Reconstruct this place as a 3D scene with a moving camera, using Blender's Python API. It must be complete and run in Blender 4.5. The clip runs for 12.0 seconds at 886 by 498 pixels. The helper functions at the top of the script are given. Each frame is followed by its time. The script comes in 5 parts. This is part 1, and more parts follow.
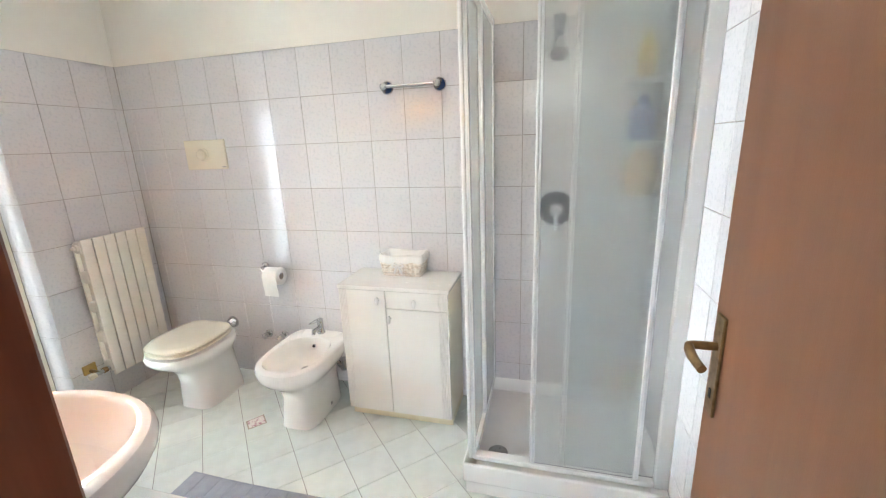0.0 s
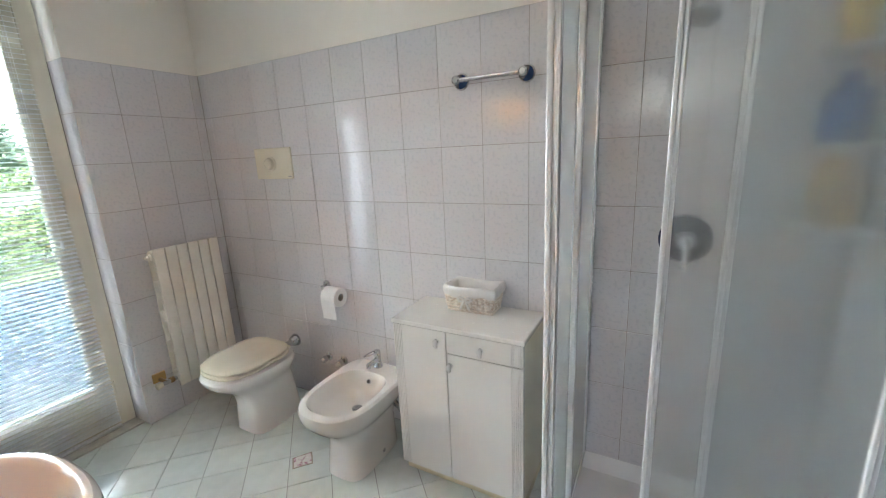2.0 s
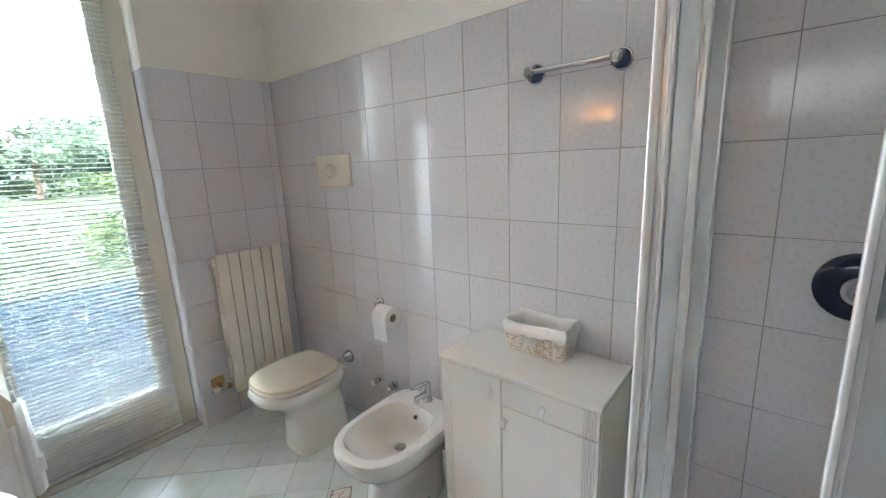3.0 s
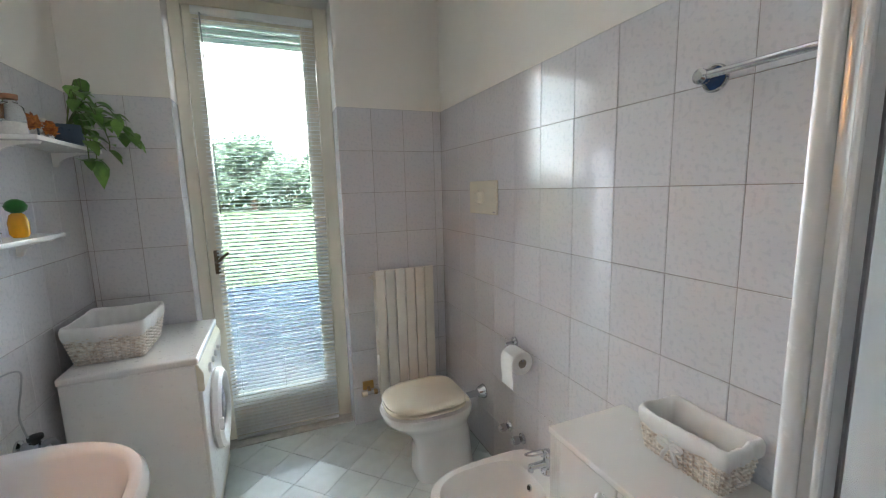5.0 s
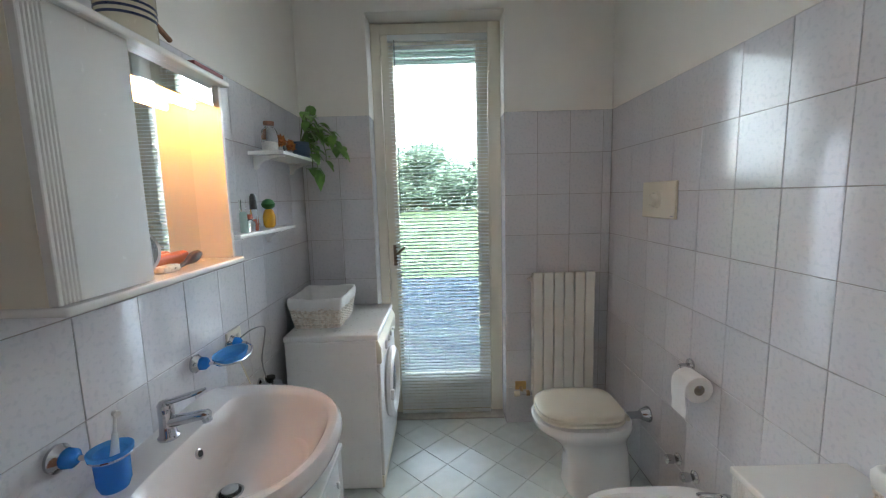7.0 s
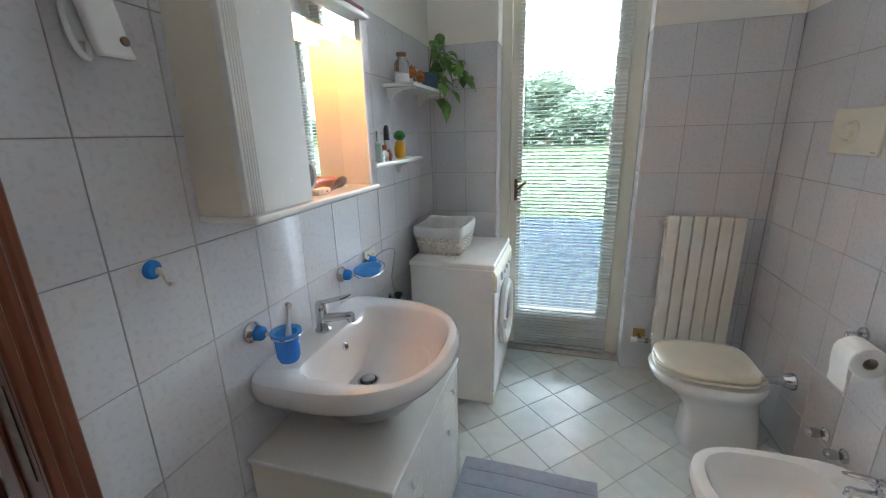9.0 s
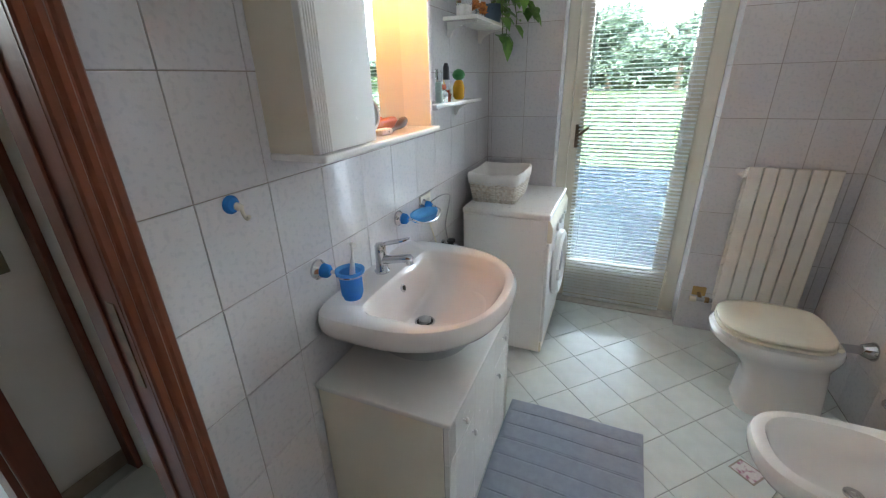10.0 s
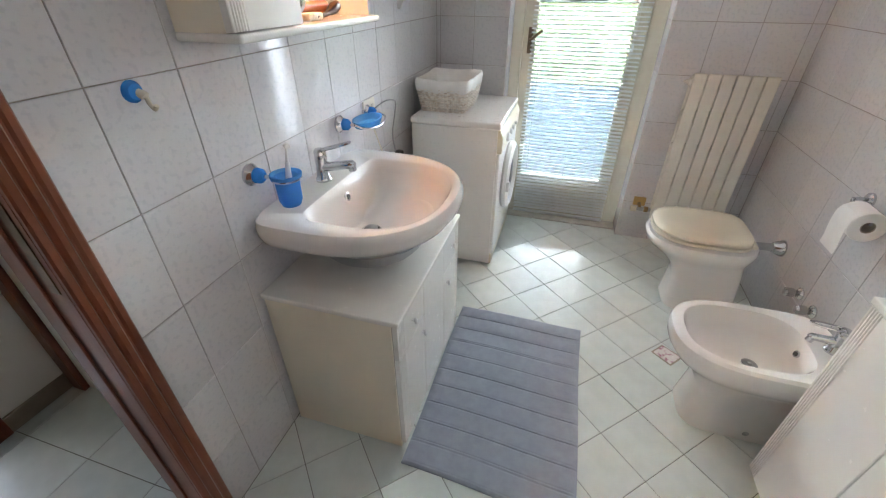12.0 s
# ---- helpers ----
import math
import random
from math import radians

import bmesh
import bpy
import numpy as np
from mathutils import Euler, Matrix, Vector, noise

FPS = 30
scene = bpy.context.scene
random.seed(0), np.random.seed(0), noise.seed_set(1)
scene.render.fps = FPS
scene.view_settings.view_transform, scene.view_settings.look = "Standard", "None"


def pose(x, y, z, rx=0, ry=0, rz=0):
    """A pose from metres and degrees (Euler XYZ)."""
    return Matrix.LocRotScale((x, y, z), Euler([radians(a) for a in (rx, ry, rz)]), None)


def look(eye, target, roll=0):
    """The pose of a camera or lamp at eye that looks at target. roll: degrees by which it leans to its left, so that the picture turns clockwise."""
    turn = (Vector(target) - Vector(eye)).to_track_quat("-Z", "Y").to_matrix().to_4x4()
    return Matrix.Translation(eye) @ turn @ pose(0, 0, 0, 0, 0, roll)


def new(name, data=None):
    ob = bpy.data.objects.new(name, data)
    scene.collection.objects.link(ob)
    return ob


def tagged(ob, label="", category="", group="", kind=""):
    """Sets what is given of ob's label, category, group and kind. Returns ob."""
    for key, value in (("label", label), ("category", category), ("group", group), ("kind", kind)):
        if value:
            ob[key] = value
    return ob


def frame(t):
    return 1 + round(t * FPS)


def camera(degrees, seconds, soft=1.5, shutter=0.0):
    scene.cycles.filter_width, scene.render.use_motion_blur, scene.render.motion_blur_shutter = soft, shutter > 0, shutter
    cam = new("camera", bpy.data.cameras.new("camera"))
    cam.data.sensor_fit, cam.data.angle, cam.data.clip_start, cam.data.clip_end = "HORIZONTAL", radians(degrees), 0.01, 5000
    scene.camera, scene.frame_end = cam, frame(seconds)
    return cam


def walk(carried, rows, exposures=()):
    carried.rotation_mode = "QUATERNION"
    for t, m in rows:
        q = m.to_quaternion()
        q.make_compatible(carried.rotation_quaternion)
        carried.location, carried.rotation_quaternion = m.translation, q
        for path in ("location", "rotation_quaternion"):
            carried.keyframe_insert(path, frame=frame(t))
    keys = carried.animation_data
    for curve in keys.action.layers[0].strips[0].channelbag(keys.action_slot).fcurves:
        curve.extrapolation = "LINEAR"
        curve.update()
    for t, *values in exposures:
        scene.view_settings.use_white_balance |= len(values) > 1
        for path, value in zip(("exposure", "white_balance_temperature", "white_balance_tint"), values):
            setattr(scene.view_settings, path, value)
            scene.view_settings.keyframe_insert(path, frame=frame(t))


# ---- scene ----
cam = camera(95.3, 12.0, 1.2)
EXPOSURES = [(0.0, 5.5, 6520, 10), (0.5, 5.16, 6450, 10), (1.5, 4.82, 6350, 10), (2.5, 4.62, 6280, 10), (3.2, 4.55, 6250, 10), (5.0, 4.38, 6250, 10), (6.0, 4.14, 6120, 10), (7.0, 4.12, 6050, 10), (9.5, 4.38, 6050, 9), (10.5, 4.54, 6320, 11), (12.0, 4.86, 6500, 12)]
PATH = [
    (0, (-0.190, -0.032, 1.473), (1.660, 0.470, 0.973), -2.2),
    (0.5, (-0.111, 0.031, 1.467), (1.733, 0.61, 0.952), -2.5),
    (1, (-0.001, 0.042, 1.471), (1.814, 0.715, 0.967), -2.6),
    (1.5, (0.143, 0.021, 1.474), (1.912, 0.818, 0.988), -2.7),
    (2, (0.249, 0.028, 1.476), (1.958, 0.96, 1.013), -2.7),
    (2.5, (0.387, 0.072, 1.469), (2.002, 1.168, 1.035), -2.6),
    (3, (0.535, 0.108, 1.476), (2.031, 1.368, 1.061), -2.4),
    (5, (0.862, 0.093, 1.507), (1.616, 1.922, 1.216), -1.5),
    (5.5, (0.87, 0.076, 1.506), (1.44, 1.976, 1.252), -1.3),
    (6, (0.872, 0.072, 1.507), (1.239, 2.023, 1.268), -1.3),
    (6.5, (0.865, 0.065, 1.502), (1.04, 2.043, 1.265), -1.4),
    (7, (0.847, 0.059, 1.499), (0.847, 2.043, 1.245), -1.5),
    (9, (0.833, 0.028, 1.49), (0.275, 1.869, 0.943), -1.5),
    (9.5, (0.823, 0.026, 1.484), (0.165, 1.797, 0.83), -1.5),
    (10, (0.778, 0.022, 1.473), (0.042, 1.712, 0.697), -1.6),
    (10.5, (0.752, 0.016, 1.449), (-0.01, 1.633, 0.551), -1.7),
    (11, (0.757, 0.021, 1.422), (0.039, 1.59, 0.411), -1.4),
    (11.5, (0.786, 0.022, 1.408), (0.17, 1.585, 0.323), -0.7),
    (12, (0.815, 0.023, 1.403), (0.33, 1.623, 0.305), 0.1),
]
walk(cam, [(t, look(eye, target, roll)) for t, eye, target, roll in PATH], EXPOSURES)

# ---- world and sun ----
world = bpy.data.worlds.new("sky")
world.use_nodes = True
scene.world = world
sky = world.node_tree.nodes.new("ShaderNodeTexSky")
sky.sky_type = "NISHITA"
sky.sun_disc = False
sky.sun_elevation = radians(52)
sky.sun_rotation = radians(180)
sky.dust_density = 8.0
sky.air_density = 1.3
back = world.node_tree.nodes["Background"]
back.inputs["Strength"].default_value = 0.11
world.node_tree.links.new(sky.outputs["Color"], back.inputs["Color"])

sun = new("sun", bpy.data.lights.new("sun", "SUN"))
sun.data.energy, sun.data.angle, sun.data.color = 0.75, radians(6), (1.0, 0.96, 0.90)
sun.matrix_world = look((0.6, -6, 9), (0.0, 0.0, 0.0))

# added sky fill lamp in the garden door's opening, thrown up to the ceiling
sky_fill = new("sky_fill", bpy.data.lights.new("sky_fill", "AREA"))
sky_fill.data.shape, sky_fill.data.size, sky_fill.data.size_y = "RECTANGLE", 0.70, 0.12
sky_fill.data.energy, sky_fill.data.color, sky_fill.data.spread = 0.38, (0.92, 0.95, 1.0), radians(42)
sky_fill.matrix_world = look((0.83, 2.64, 2.08), (0.83, 2.64 - 0.80, 2.08 + 0.37))

# added fill lamps at the door's two jambs, turned on to the side walls
for jamb, side, turn, watts in ((0.429, 1, 0.75, 0.035), (1.233, -1, 0.76, 0.075)):
    glow = new("sky_fill", bpy.data.lights.new("sky_fill", "AREA"))
    glow.data.shape, glow.data.size, glow.data.size_y = "RECTANGLE", 0.13, 1.6
    glow.data.energy, glow.data.color, glow.data.spread = watts, (0.78, 0.89, 1.0), radians(46)
    glow.matrix_world = look((jamb, 2.630, 1.02), (jamb + side * math.cos(turn), 2.630 - math.sin(turn), 1.02))

# added fill lamps at the pane's edges, turned on to the reveals
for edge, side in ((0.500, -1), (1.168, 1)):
    glow = new("sky_fill", bpy.data.lights.new("sky_fill", "AREA"))
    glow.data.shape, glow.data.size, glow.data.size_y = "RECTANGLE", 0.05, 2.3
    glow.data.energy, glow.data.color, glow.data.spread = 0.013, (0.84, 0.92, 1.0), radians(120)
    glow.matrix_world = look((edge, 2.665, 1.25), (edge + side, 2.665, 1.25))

# added narrow fill lamp, straight down the room beside the shower
beam = new("sky_fill", bpy.data.lights.new("sky_fill", "AREA"))
beam.data.shape, beam.data.size, beam.data.size_y = "RECTANGLE", 0.06, 1.8
beam.data.energy, beam.data.color, beam.data.spread = 0.045, (0.86, 0.93, 1.0), radians(13)
beam.matrix_world = look((1.19, 2.66, 1.35), (1.21, -0.5, 1.30))

# added daylight fill lamp in an unseen opening of the room across the corridor
far_fill = new("sky_fill", bpy.data.lights.new("sky_fill", "AREA"))
far_fill.data.shape, far_fill.data.size, far_fill.data.size_y = "RECTANGLE", 2.5, 0.56
far_fill.data.energy, far_fill.data.color = 0.45, (0.97, 0.98, 1.0)
far_fill.matrix_world = look((-3.61, -0.60, 2.20), (0.0, -0.30, 1.50))

# ---- materials ----
MATS = {}


def rgb(c):
    return (*c, 1.0) if len(c) == 3 else c


def mat(name, col, rough=0.5, metal=0.0, vary=0.06, scale=8.0, bump=0.0, bscale=60.0, col2=None, island=0.0, random_ob=0.0,
        spec=0.5, coat=0.0, rvary=0.08, stretch=(1, 1, 1), lo=0.35, hi=0.65, detail=5.0, bdist=0.002):
    """A surface with variation at two scales, in metres."""
    if name in MATS:
        return MATS[name]
    m = bpy.data.materials.new(name)
    m.use_nodes = True
    nt = m.node_tree
    nd, ln = nt.nodes, nt.links
    p = nd["Principled BSDF"]
    p.inputs["Metallic"].default_value = metal
    p.inputs["Specular IOR Level"].default_value = spec
    p.inputs["Coat Weight"].default_value = coat
    tc = nd.new("ShaderNodeTexCoord")
    mp = nd.new("ShaderNodeMapping")
    mp.inputs["Scale"].default_value = stretch
    ln.new(tc.outputs["Object"], mp.inputs["Vector"])
    n1 = nd.new("ShaderNodeTexNoise")
    n1.inputs["Scale"].default_value, n1.inputs["Detail"].default_value = scale, detail
    ln.new(mp.outputs["Vector"], n1.inputs["Vector"])
    ramp = nd.new("ShaderNodeValToRGB")
    ramp.color_ramp.elements[0].position, ramp.color_ramp.elements[1].position = lo, hi
    c2 = col2 if col2 else tuple(max(0.0, c * (1 - 2 * vary)) for c in col)
    ramp.color_ramp.elements[0].color, ramp.color_ramp.elements[1].color = rgb(c2), rgb(col)
    ln.new(n1.outputs["Fac"], ramp.inputs["Fac"])
    out = ramp.outputs["Color"]
    if random_ob > 0:
        oi = nd.new("ShaderNodeObjectInfo")
        hs = nd.new("ShaderNodeHueSaturation")
        mr = nd.new("ShaderNodeMapRange")
        mr.inputs["To Min"].default_value, mr.inputs["To Max"].default_value = 1 - random_ob, 1 + random_ob
        ln.new(oi.outputs["Random"], mr.inputs["Value"])
        ln.new(mr.outputs["Result"], hs.inputs["Value"])
        ln.new(out, hs.inputs["Color"])
        out = hs.outputs["Color"]
    if island > 0:
        ge = nd.new("ShaderNodeNewGeometry")
        hs = nd.new("ShaderNodeHueSaturation")
        mr = nd.new("ShaderNodeMapRange")
        mr.inputs["To Min"].default_value, mr.inputs["To Max"].default_value = 1 - island, 1 + island
        ln.new(ge.outputs["Random Per Island"], mr.inputs["Value"])
        ln.new(mr.outputs["Result"], hs.inputs["Value"])
        ln.new(out, hs.inputs["Color"])
        out = hs.outputs["Color"]
    ln.new(out, p.inputs["Base Color"])
    n2 = nd.new("ShaderNodeTexNoise")
    n2.inputs["Scale"].default_value, n2.inputs["Detail"].default_value = bscale, 3.0
    ln.new(mp.outputs["Vector"], n2.inputs["Vector"])
    mr2 = nd.new("ShaderNodeMapRange")
    mr2.inputs["To Min"].default_value = max(0.02, rough - rvary)
    mr2.inputs["To Max"].default_value = min(1.0, rough + rvary)
    ln.new(n2.outputs["Fac"], mr2.inputs["Value"])
    ln.new(mr2.outputs["Result"], p.inputs["Roughness"])
    if bump > 0:
        bp = nd.new("ShaderNodeBump")
        bp.inputs["Strength"].default_value, bp.inputs["Distance"].default_value = bump, bdist
        ln.new(n2.outputs["Fac"], bp.inputs["Height"])
        ln.new(bp.outputs["Normal"], p.inputs["Normal"])
    MATS[name] = m
    return m


def glass_mat(name, col, rough=0.0, ior=1.45, haze=0.0):
    m = bpy.data.materials.new(name)
    m.use_nodes = True
    nd, ln = m.node_tree.nodes, m.node_tree.links
    p = nd["Principled BSDF"]
    p.inputs["Base Color"].default_value = rgb(col)
    p.inputs["Roughness"].default_value = rough
    p.inputs["IOR"].default_value = ior
    p.inputs["Transmission Weight"].default_value = 1.0
    if haze > 0:
        out = nd["Material Output"]
        mix = nd.new("ShaderNodeMixShader")
        tr = nd.new("ShaderNodeBsdfTranslucent")
        df = nd.new("ShaderNodeBsdfDiffuse")
        add = nd.new("ShaderNodeMixShader")
        for n in (tr, df):
            n.inputs["Color"].default_value = rgb(col)
        ln.new(tr.outputs[0], add.inputs[1])
        ln.new(df.outputs[0], add.inputs[2])
        mix.inputs[0].default_value = haze
        ln.new(p.outputs[0], mix.inputs[1])
        ln.new(add.outputs[0], mix.inputs[2])
        ln.new(mix.outputs[0], out.inputs["Surface"])
    return m


def pane_mat(name):
    """Thin clear window glass: mostly clear, with a mirror gloss by Fresnel."""
    m = bpy.data.materials.new(name)
    m.use_nodes = True
    nd, ln = m.node_tree.nodes, m.node_tree.links
    tr = nd.new("ShaderNodeBsdfTransparent")
    tr.inputs["Color"].default_value = (0.95, 0.98, 0.97, 1)
    gl = nd.new("ShaderNodeBsdfGlossy")
    gl.inputs["Roughness"].default_value = 0.01
    fr = nd.new("ShaderNodeFresnel")
    mx = nd.new("ShaderNodeMixShader")
    ln.new(fr.outputs[0], mx.inputs[0])
    ln.new(tr.outputs[0], mx.inputs[1])
    ln.new(gl.outputs[0], mx.inputs[2])
    ln.new(mx.outputs[0], nd["Material Output"].inputs["Surface"])
    return m


def glow_mat(name, col, strength):
    m = bpy.data.materials.new(name)
    m.use_nodes = True
    p = m.node_tree.nodes["Principled BSDF"]
    p.inputs["Base Color"].default_value = rgb(col)
    p.inputs["Emission Color"].default_value = rgb(col)
    p.inputs["Emission Strength"].default_value = strength
    return m


PAINT = mat("cream paint", (0.84, 0.80, 0.73), 0.75, vary=0.02, scale=3, bump=0.25, bscale=180)
CEIL = mat("white ceiling paint", (0.85, 0.84, 0.80), 0.8, vary=0.02, scale=2, bump=0.2, bscale=160)
WTILE = mat("grey glazed wall tile", (0.66, 0.645, 0.655), 0.10, col2=(0.60, 0.592, 0.608), scale=70, bump=0.30, bscale=75,
            random_ob=0.03, rvary=0.03, spec=0.36, lo=0.37, hi=0.47, bdist=0.0009)
GROUT = mat("grey grout", (0.38, 0.34, 0.30), 0.85, vary=0.15, scale=20, bump=0.3, bscale=300)
FTILE = mat("pale green floor tile", (0.64, 0.68, 0.65), 0.2, col2=(0.59, 0.63, 0.60), scale=14, bump=0.08, bscale=30,
            random_ob=0.035, rvary=0.06, spec=0.5)
FGROUT = mat("dark floor grout", (0.20, 0.19, 0.175), 0.9, vary=0.2, scale=15, bump=0.3, bscale=250)
CERAMIC = mat("white ceramic", (0.80, 0.78, 0.755), 0.07, vary=0.015, scale=5, rvary=0.03)
SINKC = mat("pinkish white ceramic", (0.80, 0.755, 0.73), 0.08, vary=0.015, scale=5, rvary=0.03)
SEATP = mat("cream plastic", (0.78, 0.73, 0.60), 0.22, vary=0.03, scale=6)
CHROME = mat("chrome", (0.62, 0.63, 0.66), 0.08, 1.0, vary=0.03, scale=30, rvary=0.04)
STEEL = mat("dull steel", (0.45, 0.45, 0.45), 0.3, 1.0, vary=0.1, scale=40)
# near black for rubber parts, and for shade painted into holes and gaps
DARK = mat("dark rubber and hole shade", (0.02, 0.02, 0.02), 0.6, vary=0.1)
LACQ = mat("white lacquer", (0.82, 0.80, 0.76), 0.24, vary=0.015, scale=4, bump=0.03, bscale=40)
LACQSIDE = mat("ivory melamine", (0.80, 0.745, 0.615), 0.35, vary=0.02, scale=5)
IVORY = mat("ivory painted wood", (0.74, 0.69, 0.57), 0.4, vary=0.05, scale=10, bump=0.08, bscale=90, stretch=(1, 1, 0.1))
RADP = mat("cream radiator enamel", (0.80, 0.76, 0.68), 0.3, vary=0.03, scale=9)
BRASS = mat("worn brass", (0.40, 0.26, 0.13), 0.38, 1.0, vary=0.2, scale=40)
BRONZE = mat("dark bronze", (0.20, 0.13, 0.08), 0.35, 0.9, vary=0.2, scale=40)
WOOD = mat("reddish stained wood", (0.215, 0.072, 0.037), 0.34, col2=(0.175, 0.055, 0.028), scale=7, bump=0.04, spec=0.35, bscale=90, stretch=(8, 8, 0.5))
DOORW = mat("brown veneer", (0.315, 0.138, 0.070), 0.36, col2=(0.285, 0.122, 0.062), scale=4, bump=0.06, bscale=120, stretch=(6, 6, 0.5), rvary=0.05)
ALU = mat("white enamelled aluminium", (0.82, 0.83, 0.82), 0.25, vary=0.02, scale=10)
ALUM = mat("brushed aluminium", (0.74, 0.75, 0.75), 0.22, 0.9, vary=0.04, scale=20)
SATIN = mat("satin anodised aluminium", (0.74, 0.76, 0.76), 0.3, 0.35, vary=0.04, scale=20, stretch=(1, 1, 0.05))
ACRYL = mat("white acrylic", (0.84, 0.83, 0.81), 0.15, vary=0.02, scale=6)
BLUEP = mat("blue translucent plastic", (0.03, 0.24, 0.72), 0.2, vary=0.1, scale=20)
BLUEG = glass_mat("blue frosted glass", (0.20, 0.56, 1.0), 0.25, 1.3, 0.5)
FROST = glass_mat("frosted glass", (0.94, 0.985, 0.99), 0.17, 1.2, 0.15)
PANE = pane_mat("window glass")
CLEARG = glass_mat("clear glass", (0.95, 0.97, 0.96), 0.0, 1.45)
MIRROR = mat("mirror", (0.9, 0.92, 0.92), 0.012, 1.0, vary=0.0, rvary=0.0)
SLAT = mat("cream blind slat", (0.86, 0.86, 0.83), 0.4, vary=0.03, scale=4)


def thin(m, share, col):
    """Let some light through a thin painted sheet."""
    nd, ln = m.node_tree.nodes, m.node_tree.links
    tr = nd.new("ShaderNodeBsdfTranslucent")
    tr.inputs["Color"].default_value = rgb(col)
    mx = nd.new("ShaderNodeMixShader")
    mx.inputs[0].default_value = share
    ln.new(nd["Principled BSDF"].outputs[0], mx.inputs[1])
    ln.new(tr.outputs[0], mx.inputs[2])
    ln.new(mx.outputs[0], nd["Material Output"].inputs["Surface"])
    return m


thin(SLAT, 0.78, (0.93, 0.95, 0.96))
RUG = mat("blue-grey cotton bath mat", (0.30, 0.325, 0.385), 0.95, col2=(0.265, 0.288, 0.345), scale=30, bump=0.6, bscale=420, bdist=0.002)
CLOTH = mat("white cotton liner", (0.83, 0.81, 0.78), 0.9, vary=0.03, scale=20, bump=0.5, bscale=350)
WICKER = mat("whitewashed wicker", (0.84, 0.78, 0.70), 0.65, col2=(0.58, 0.46, 0.35), lo=0.30, hi=0.56, scale=60, bump=0.3, bscale=250, island=0.15)
PAPER = mat("white paper", (0.86, 0.85, 0.83), 0.9, vary=0.02, scale=30, bump=0.3, bscale=300)
WMAC = mat("white appliance enamel", (0.82, 0.80, 0.77), 0.3, vary=0.02, scale=6)
GREY = mat("grey plastic", (0.35, 0.35, 0.36), 0.4, vary=0.08)
LEAF = mat("pothos leaf", (0.19, 0.36, 0.07), 0.35, col2=(0.09, 0.21, 0.04), scale=25, island=0.25)
STEM = mat("green stem", (0.12, 0.17, 0.05), 0.5, vary=0.1)


# ---- building helpers ----
def thing(name, at, label, category, group="", kind=""):
    ob = new(name)
    ob.location = at
    ob.empty_display_size = 0.1
    return tagged(ob, label, category, group, kind)


def root_at(ob):
    while ob.parent:
        ob = ob.parent
    return ob.location if ob.type == "EMPTY" else Vector((0, 0, 0))


def finish(bm, name, material, sharp=38):
    bmesh.ops.recalc_face_normals(bm, faces=bm.faces[:])
    lim = radians(sharp)
    for f in bm.faces:
        f.smooth = True
    for e in bm.edges:
        if len(e.link_faces) != 2:
            e.smooth = False
            continue
        a, areas = e.calc_face_angle(0), sorted(f.calc_area() for f in e.link_faces)
        e.smooth = a < lim and not (a > 0.2 and areas[1] > 12 * areas[0])
    me = bpy.data.meshes.new(name)
    bm.to_mesh(me)
    bm.free()
    me.materials.append(material)
    return me


def part(name, bm, material, parent=None, label="", sharp=38):
    """Link a bmesh, given in world metres, as one mesh object under a thing or a part."""
    if parent is not None:
        bmesh.ops.translate(bm, verts=bm.verts[:], vec=-Vector(root_at(parent)))
    ob = new(name, finish(bm, name, material, sharp))
    if parent is not None:
        ob.parent = parent
    return tagged(ob, label)


def box(lo, hi, bevel=0.0, segs=2, bm=None):
    bm = bm or bmesh.new()
    g = bmesh.ops.create_cube(bm, size=1.0)
    for v in g["verts"]:
        v.co = Vector([lo[i] + (v.co[i] + 0.5) * (hi[i] - lo[i]) for i in range(3)])
    if bevel > 0:
        es = list({e for v in g["verts"] for e in v.link_edges})
        bmesh.ops.bevel(bm, geom=es, offset=bevel, segments=segs, profile=0.5, affect="EDGES")
    return bm


def rings(sections, bm=None, close_a=True, close_b=True, loop=False):
    """Skin a row of closed rings of points, all of one length."""
    bm = bm or bmesh.new()
    rows = [[bm.verts.new(p) for p in s] for s in sections]
    n = len(rows[0])
    pairs = list(zip(rows, rows[1:])) + ([(rows[-1], rows[0])] if loop else [])
    for a, b in pairs:
        for i in range(n):
            bm.faces.new((a[i], a[(i + 1) % n], b[(i + 1) % n], b[i]))
    if not loop and close_a:
        bm.faces.new(rows[0][::-1])
    if not loop and close_b:
        bm.faces.new(rows[-1])
    return bm


def tube(points, r, segs=10, bm=None, caps=True):
    """A round rod along points; r is one radius or one for each point."""
    pts = [Vector(p) for p in points]
    rad = r if isinstance(r, (list, tuple)) else [r] * len(pts)
    up = None
    secs = []
    for i, p in enumerate(pts):
        d = (pts[min(i + 1, len(pts) - 1)] - pts[max(i - 1, 0)]).normalized()
        if up is None:
            up = d.orthogonal().normalized()
        up = (up - d * up.dot(d)).normalized()
        side = d.cross(up)
        secs.append([p + (up * math.cos(a) + side * math.sin(a)) * rad[i] for a in (2 * math.pi * k / segs for k in range(segs))])
    return rings(secs, bm, caps, caps)


def turned(base, axis, profile, segs=20, bm=None, caps=True):
    """A lathe shape: profile rows of (distance along axis, radius)."""
    base, axis = Vector(base), Vector(axis).normalized()
    u = axis.orthogonal().normalized()
    w = axis.cross(u)
    secs = [[base + axis * h + (u * math.cos(a) + w * math.sin(a)) * max(r, 1e-4) for a in (2 * math.pi * k / segs for k in range(segs))]
            for h, r in profile]
    return rings(secs, bm, caps, caps)


